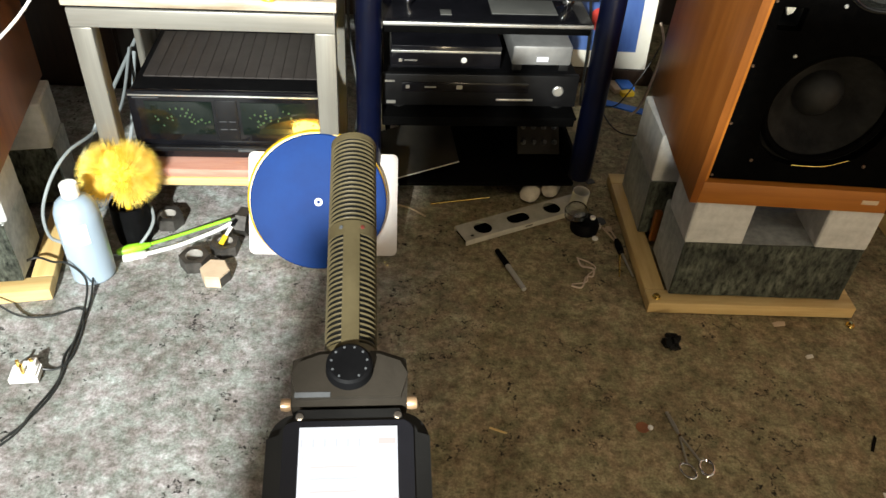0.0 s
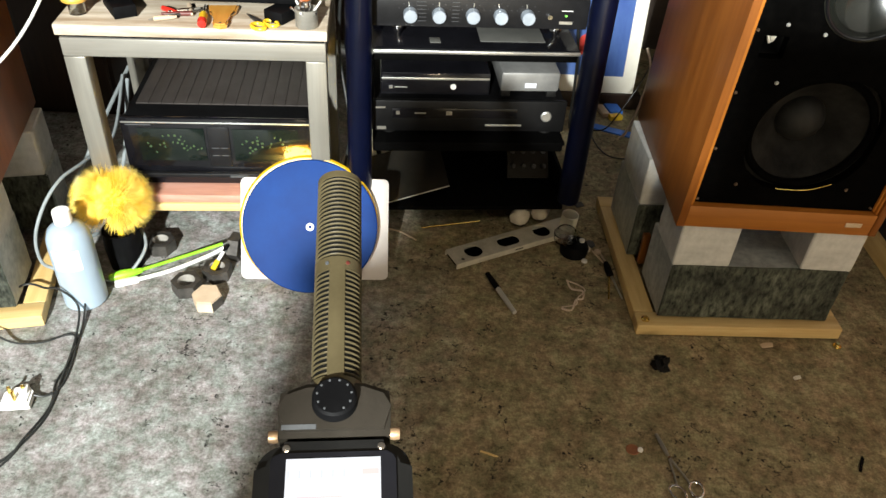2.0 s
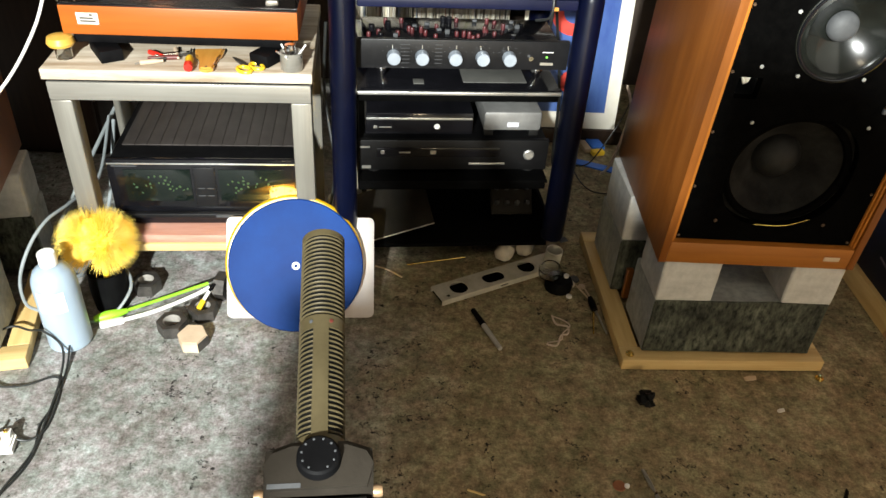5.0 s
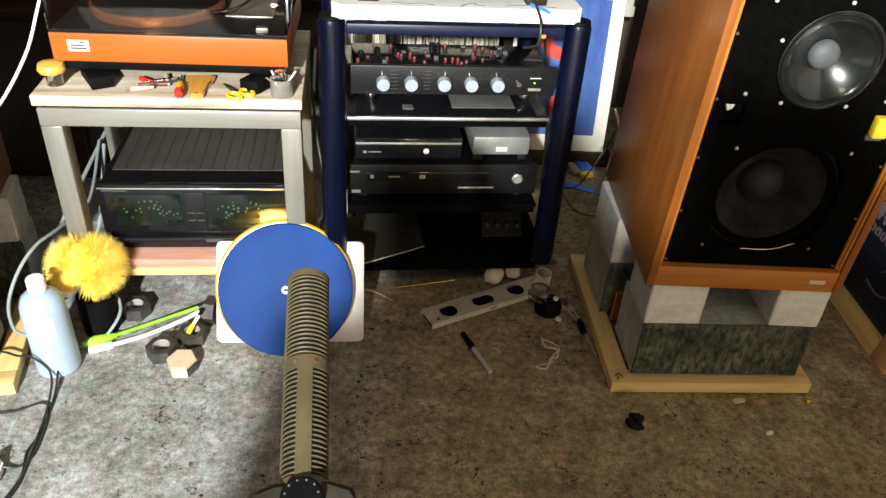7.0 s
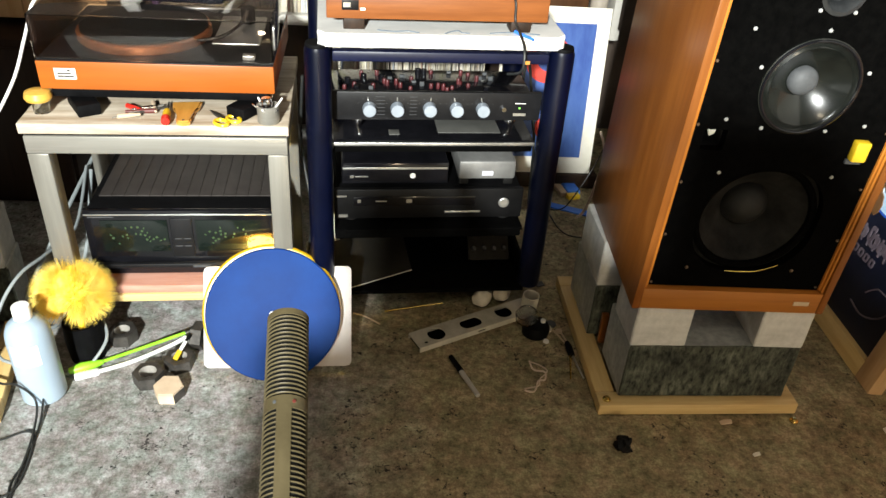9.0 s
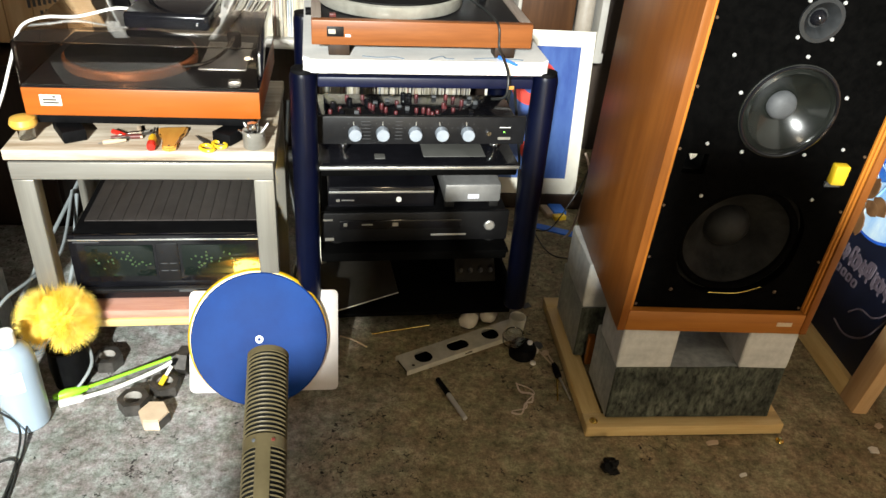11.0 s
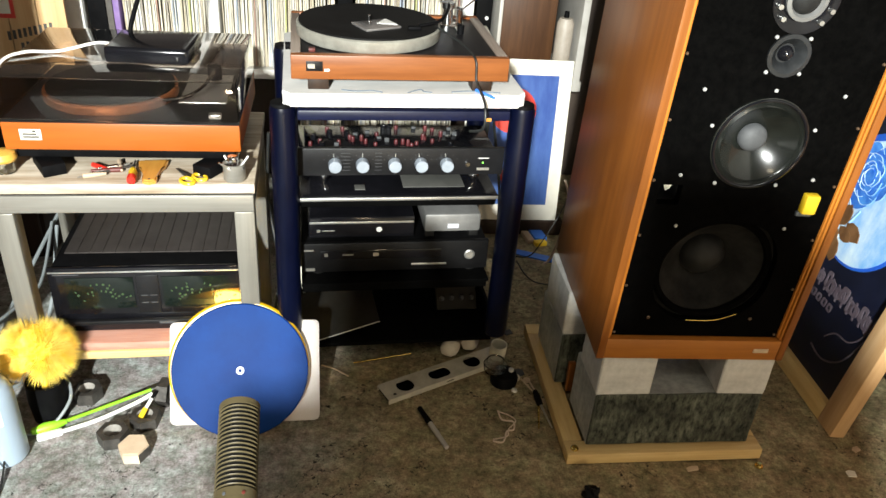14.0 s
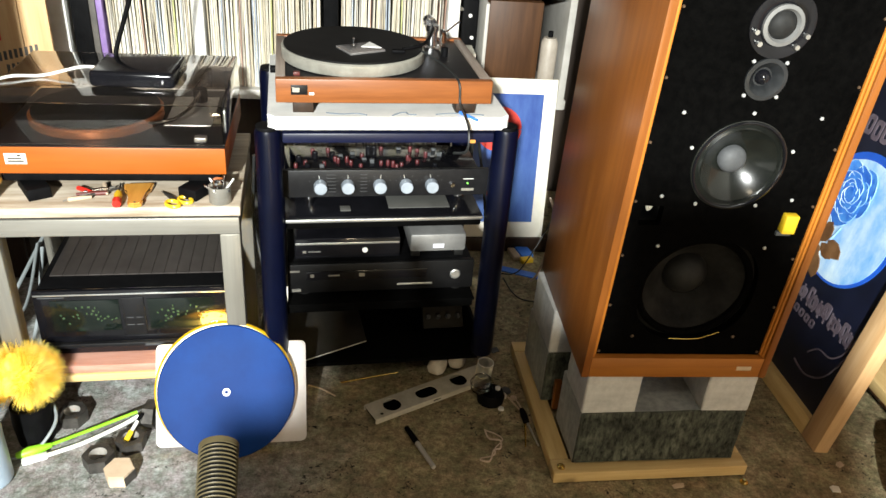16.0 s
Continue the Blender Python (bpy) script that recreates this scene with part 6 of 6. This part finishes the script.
part("upper_board", box(B(), 0.4005, 0.7345, 0.0, 0.36, 0.835, 0.855, 0.002), WHITE_PAINT, sh)
part("low_board", box(B(), -0.16, 0.40, 0.0, 0.36, 0.115, 0.1395, 0.002), GREY_SHELF, sh)
for x in (-0.16, 0.375):
    part("low_upright", box(B(), x, x + 0.025, 0.0, 0.36, 0.0 if x > 0 else 0.0, 0.1148, 0.002), GREY_SHELF, sh)
part("back_sheet", box(B(), -1.25, 0.765, 0.362, 0.37, 0.0, 1.3), DARK_WOOD, sh)
part("upright", box(B(), -0.795, -0.76, 0.05, 0.36, 0.0, 0.4895, 0.002), DARK_WOOD, sh)


def record_row(x0, x1, label, base=0.52):
    rng = random.Random(int(1000 + x0 * 100 + base * 50))
    b = B()
    x = x0
    while x < x1 - 0.004:
        w = rng.choice((0.003, 0.0035, 0.004, 0.0045, 0.006))
        d, h, lean = rng.uniform(0, 0.012), rng.uniform(0.308, 0.316), rng.uniform(-0.004, 0.006)
        vs = [b.verts.new((xx + (lean if z else 0), yy, zz)) for z, zz in ((0, base + 0.0015), (1, base + h)) for xx, yy in ((x, SY + 0.02 + d), (x + w - 0.0005, SY + 0.02 + d), (x + w - 0.0005, SY + 0.33), (x, SY + 0.33))]
        for q in ((0, 1, 5, 4), (1, 2, 6, 5), (2, 3, 7, 6), (3, 0, 4, 7), (4, 5, 6, 7), (3, 2, 1, 0)):
            b.faces.new([vs[i] for i in q])
        x += w
    return solid("record_row", b, SPINES, label, "records", "stuff", smooth=False)


record_row(-0.63, -0.39, "tightly packed vinyl records with worn pale spines")
record_row(-0.345, -0.01, "tightly packed vinyl records with cream and white spines")
record_row(-0.13, 0.36, "vinyl records standing on the low shelf behind the rack", 0.14)
record_row(0.045, 0.36, "tightly packed vinyl records with cream and brown spines")
for x, w, ma, lab in ((-0.725, 0.05, BLACK, "thick black record box set"), (-0.674, 0.018, INK, "dark record box set"), (-0.655, 0.018, mat("purple_sleeve", (0.2, 0.12, 0.32), (0.28, 0.18, 0.42), 20, 0.5), "purple record box set")):
    solid("box_set", box(B(), x, x + w - 0.001, SY + 0.012, SY + 0.33, 0.5212, 0.84, 0.001), ma, lab, "records")
# right compartment
dk = thing("wooden_case", pose(0.50, SY + 0.06, 0.5205), "dark walnut cased loudspeaker standing on the shelf", "case")
part("case", box(B(), 0, 0.17, 0, 0.25, 0, 0.29, 0.003), BROWN_WOOD, dk)
part("pale_side", box(B(), -0.012, -0.0005, -0.004, 0.25, 0.02, 0.28, 0.002), GREY_SHELF, dk, "pale edge strip")
can = thing("spray_can", pose(0.697, SY + 0.04, 0.5205), "pale spray can toned down for shade, with a dark nozzle, on the shelf", "can")
part("can", lathe(B(), [(0, 0), (0.026, 0.001), (0.027, 0.005), (0.027, 0.175), (0.02, 0.19), (0, 0.192)], None, 28), SHADED_CAN, can)
part("nozzle", lathe(B(), [(0.008, 0.192), (0.008, 0.21), (0, 0.212)], None, 14), BLACK, can)
for k, (x, w, h) in enumerate(((0.418, 0.022, 0.12), (0.446, 0.02, 0.13))):
    solid("cream_book", box(B(), x, x + w, SY + 0.03, SY + 0.14, 0.5205, 0.52 + h, 0.002), OFFWHITE, "small cream book on the shelf", "book", group="cream books")
bx = thing("black_device", pose(0.435, SY + 0.155, 0.5205), "dark device with small white sockets on the shelf", "device")
part("case", box(B(), -0.03, 0.045, 0, 0.12, 0, 0.27, 0.004), BLACK, bx)
for x, z in ((-0.01, 0.24), (0.02, 0.22), (-0.02, 0.2), (0.03, 0.15)):
    part("socket", lathe(B(), [(0, 0.004), (0.006, 0.003), (0.006, 0)], pose(x, 0, z, 90), 12), WHITE, bx)

# art print leaning under the shelf
ap = thing("art_print", pose(0.40, 2.405, 0.052, -7, 0, 1), "blue art print with red ring and cream border", "print")
part("sheet", box(B(), 0, 0.335, 0, 0.004, 0, 0.538, 0.0005), OFFWHITE, ap, "cream border")
part("image", box(B(), 0.02, 0.293, -0.002, -0.0005, 0.056, 0.49), CLOTH_BLUE, ap, "blue printed image")
part("red_ring", ring(B(), 0.055, 0.019, pose(0.155, -0.0022, 0.375, 90) @ Matrix.Diagonal((1, 1, 0.03, 1)), 36, 8), RED_PRINT, ap, "red printed ring")
part("red_spot", prism(B(), circle(0.16, 0.155, 0.03, 20, 0.035), 0.0022, 0.0032, pose(0, 0, 0, 90)), RED_PRINT, ap, "dull red printed spot")
solid("wood_block", box(B(), 0.44, 0.76, 2.398, 2.44, 0.0, 0.0515, 0.003), DARK_WOOD, "dark wooden block carrying the art print", "block")
solid("blue_tape_strip", prism(B(), [(-0.09, -0.012), (0.08, -0.018), (0.085, 0.016), (-0.085, 0.018)], 0, 0.004), BLUE_TAPE, "strip of blue tape on the floor", "tape", m=pose(0.655, 2.247, 0, 0, 0, -22))
tk = thing("blue_tool", pose(0.655, 2.37, 0, 0, 0, 12), "blue tool with yellow tip and pale handle on the floor", "tool")
part("body", box(B(), -0.005, 0.04, -0.03, 0.09, 0, 0.02, 0.004), BLUE_TAPE, tk)
part("handle", box(B(), -0.03, -0.006, -0.03, 0.09, 0, 0.016, 0.003), TAN, tk)
part("tip", box(B(), -0.012, 0.03, -0.055, -0.0305, 0, 0.016, 0.003), YELLOW, tk)
solid("grey_cable", cable(B(), [(0.575, 2.218, 0.004), (0.589, 2.136, 0.004), (0.615, 2.091, 0.004), (0.663, 2.08, 0.004), (0.75, 2.05, 0.02)], 0.0018), BLACK_CABLE, "thin dark wire on the floor by the rack", "cable")
solid("tan_cord", cable(B(), [(0.70, 2.25, 0.28), (0.715, 2.22, 0.22), (0.70, 2.2, 0.12), (0.68, 2.2, 0.03), (0.66, 2.2, 0.004)], 0.004), TAN_CORD, "tan cord hanging behind the loudspeaker", "cord")
solid("black_cable", cable(B(), [(0.73, 2.25, 0.3), (0.70, 2.22, 0.2), (0.64, 2.2, 0.08), (0.61, 2.22, 0.02), (0.56, 2.25, 0.004)], 0.002), BLACK_CABLE, "dark cord hanging behind the loudspeaker", "cord")

# crate of pine boards at the end of the shelves
cr = thing("pine_crate", pose(-0.735, 2.33, 0.5205, 0, 0, 2), "pine wooden crate with dark stencilled marks on the shelf", "crate")
for k in range(5):
    part("board", box(B(), -0.075 * (k + 1) + 0.002, -0.075 * k - 0.001, 0, 0.012, 0, 0.5, 0.001), PINE_UP, cr)
part("bottom_board", box(B(), -0.375, -0.001, 0.0125, 0.13, 0, 0.012, 0.001), PINE, cr)
for j in range(2):
    for k in range(9 - j * 3):
        part("stencil_bar", box(B(), -0.16 + 0.014 * k + 0.03 * j, -0.152 + 0.014 * k + 0.03 * j, -0.0012, -0.0002, 0.1 - 0.03 * j + 0.0035 * k, 0.124 - 0.03 * j + 0.0035 * k), INK, cr, "dark stencilled bar")
part("red_label", box(B(), -0.2, -0.13, -0.0014, -0.0002, 0.16, 0.24), RED_PRINT, cr, "red printed patch")
part("label_inset", box(B(), -0.192, -0.14, -0.0026, -0.0015, 0.172, 0.23), OFFWHITE, cr)
bc = thing("brown_cabinet", pose(-1.6, 2.2, 0), "dark brown cabinet in the corner behind the table", "cabinet")
part("body", box(B(), 0, 0.75, 0.0, 0.2, 0, 0.5, 0.004), DARK_WOOD, bc)
part("door", box(B(), 0.01, 0.37, -0.018, -0.001, 0.02, 0.48, 0.004), DARK_WOOD, bc)
part("door", box(B(), 0.375, 0.74, -0.018, -0.001, 0.02, 0.48, 0.004), DARK_WOOD, bc)

# ---- framed poster along the brick wall ----
FP = pose(1.227, 1.42, 0.0, 0, 9, 0)
fp = thing("framed_poster", FP, "dark poster with a blue rose in a pine frame", "poster")
H_, L_ = 1.25, 0.75
up = Matrix(((0, 0, 1, 0), (1, 0, 0, 0), (0, 1, 0, 0), (0, 0, 0, 1)))  # outline x -> y, y -> z, depth -> x
part("backing", box(B(), 0.006, 0.02, 0.05, L_ - 0.05, 0.05, H_ - 0.05), POSTER_DARK, fp, "dark navy print")
for y0, y1, z0, z1 in ((0, 0.062, 0, H_), (L_ - 0.062, L_, 0, H_)):
    part("frame_upright", box(B(), -0.012, 0.026, y0, y1, z0, z1, 0.002), PINE_UP, fp, "raw pine frame board")
for z0, z1 in ((0, 0.05), (H_ - 0.05, H_)):
    part("frame_rail", box(B(), -0.012, 0.026, 0.0625, L_ - 0.0625, z0, z1, 0.002), PINE_Y, fp, "raw pine frame board")
cy, cz = 0.285, 0.502
part("print_disc_edge", prism(B(), circle(cy, cz, 0.17, 56), 0.0035, 0.0055, up), POSTER_RIM, fp, "deep blue printed circle")
part("print_disc", prism(B(), circle(cy, cz - 0.006, 0.157, 56), 0.0018, 0.0033, up), POSTER_SKY, fp, "bright blue printed circle")
rng = random.Random(11)
ry_, rz_ = 0.325, 0.556
for k in range(22):
    # petals from the outside in, each a cupped lobe a little prouder than the last
    ring_, a = (22 - k) / 22, k * 2.4
    r, s_ = 0.048 * ring_, 0.016 + 0.03 * ring_
    out = [(ry_ + r * math.cos(a) + s_ * math.cos(a + radians(30 * j)) * rng.uniform(0.86, 1.08), rz_ + 1.1 * r * math.sin(a) + s_ * math.sin(a + radians(30 * j)) * rng.uniform(0.86, 1.08)) for j in range(12)]
    part("petal", prism(B(), out, 0.0002 - 0.00016 * k, 0.0017 - 0.00016 * k, up), ROSE if k % 2 else ROSE_DEEP, fp)
    edge = [(0.0001 - 0.00016 * k, *out[q % 12]) for q in range(-2, 4)]
    part("petal_edge", cable(B(), edge, 0.0011, 5, 2), POSTER_SKY, fp, "pale line along a petal")
for k, (y, z, s_, a) in enumerate(((0.285, 0.414, 0.036, 20), (0.338, 0.438, 0.034, 100), (0.31, 0.4, 0.03, 200), (0.325, 0.352, 0.036, 250), (0.36, 0.395, 0.03, 60), (0.34, 0.375, 0.026, 270))):
    out = [(y + s_ * r * math.cos(radians(a + t)), z + s_ * r * math.sin(radians(a + t))) for r, t in ((1.0, 0), (0.75, 35), (0.6, 80), (0.7, 140), (0.9, 180), (0.6, 230), (0.6, 290), (0.8, 330))]
    part("leaf", prism(B(), out, -0.0012 - 0.0002 * k, 0.0016 - 0.0002 * k, up), LEAF, fp)
part("stem", cable(B(), [(0.0012, 0.3, 0.47), (0.0012, 0.315, 0.43), (0.0012, 0.33, 0.38), (0.0012, 0.35, 0.345)], 0.0026, 6), POSTER_SKY, fp, "pale printed stem")


def letter_frame(y, z, w, h):
    """One unreadable ornate letter: a hollow bar."""
    return part("lettering_bar", plate_with_holes(B(), rounded(y, y + w, z, z + h, w * 0.3, 3), [rounded(y + w * 0.28, y + w * 0.72, z + h * 0.24, z + h * 0.76, w * 0.16, 3)], 0.004, 0.0058, up), LETTER, fp, "faded violet lettering bar")


for k in range(9):
    letter_frame(0.086 + 0.0272 * k, 0.25 + 0.004 * ((k * 5) % 3), (0.03, 0.024, 0.034, 0.02)[k % 4], (0.036, 0.042, 0.03)[k % 3])
    part("lettering_bar", prism(B(), [(0.092 + 0.0272 * k, 0.246), (0.098 + 0.0272 * k, 0.246), (0.108 + 0.0272 * k, 0.29), (0.102 + 0.0272 * k, 0.29)][::(1 if k % 2 else -1)], 0.0042, 0.006, up), LETTER, fp)
for k in range(4):
    letter_frame(0.226 + 0.026 * k, 0.212, 0.02, 0.022)
for k in range(7):
    letter_frame(0.2 + 0.034 * k, 0.69 + 0.004 * (k % 2), 0.028, 0.05)
for pts in ([(0.068, 0.36), (0.085, 0.25), (0.12, 0.2), (0.17, 0.19), (0.2, 0.16)], [(0.075, 0.24), (0.11, 0.15), (0.17, 0.11), (0.23, 0.115)]):
    part("scroll", cable(B(), [(0.0045, y, z) for y, z in pts], 0.0024), LETTER, fp, "thin printed scroll")

# ---- clutter in the gaps ----
for k in range(5):
    x, y = -0.128 + 0.007 * (k % 3), 1.72 + 0.07 * k
    solid("hanging_cable", cable(B(), [(x, y, 0.62 - 0.05 * k), (x - 0.01, y + 0.02, 0.45), (x + 0.012, y - 0.01, 0.28), (x - 0.006, y + 0.01, 0.12), (x + 0.01, y + 0.06, 0.006)], 0.0035 + 0.001 * (k % 2)), GREY_CABLE if k == 3 else BLACK_CABLE, "cable hanging between the table and the rack", "cable", group="hanging cables")
for k, (x, y, s) in enumerate(((-0.13, 1.83, 0.022), (-0.11, 1.9, 0.018), (-0.14, 1.96, 0.025))):
    b = B()
    bmesh.ops.create_icosphere(b, subdivisions=2, radius=s)
    for v in b.verts:
        v.co = v.co * (1 + 0.35 * noise.noise(v.co * 60)) + Vector((0, 0, s * 0.9))
    solid("crumpled_paper", b, OFFWHITE, "crumpled pale paper on the floor behind the table", "paper", group="crumpled papers", m=pose(x, y, 0), smooth=False)
solid("white_card", box(B(), 0, 0.08, -0.05, 0.0, 0.0, 0.002), WHITE, "white card lying on the floor", "card", m=pose(0.886, 0.908, 0, 0, 0, -6))
bg = B()
bmesh.ops.create_icosphere(bg, subdivisions=3, radius=0.075)
for v in bg.verts:
    v.co = Vector((v.co.x, v.co.y, v.co.z * 1.2)) * (1 + 0.3 * noise.noise(v.co * 22)) + Vector((0, 0, 0.08))
    v.co.z = max(v.co.z, 0.0)
solid("black_bag", bg, RUBBER, "crumpled black bag on the floor by the bricks", "bag", m=pose(1.375, 1.235, 0))
solid("red_blue_cables", cable(B(), [(0.38, 1.9, 0.52), (0.40, 1.98, 0.6), (0.43, 2.05, 0.5), (0.47, 2.1, 0.3), (0.5, 2.2, 0.05), (0.52, 2.25, 0.006)], 0.004), BLACK_CABLE, "dark cable running down behind the rack", "cable")

# ---- bricks of the wall beside the poster ----
bme = finish("brick", box(B(), -0.012, 0.0, 0.0, 0.21, 0.0, 0.065, 0.004, 1), BRICK, False)
for j in range(12):
    for k in range(7):
        ob = new("brick", bme)
        ob.parent = wall_right
        ob.matrix_world = pose(X1 + 0.001 * ((j * 7 + k * 3) % 4), 0.5 + 0.22 * k + (0.11 if j % 2 else 0), 0.01 + 0.075 * j)
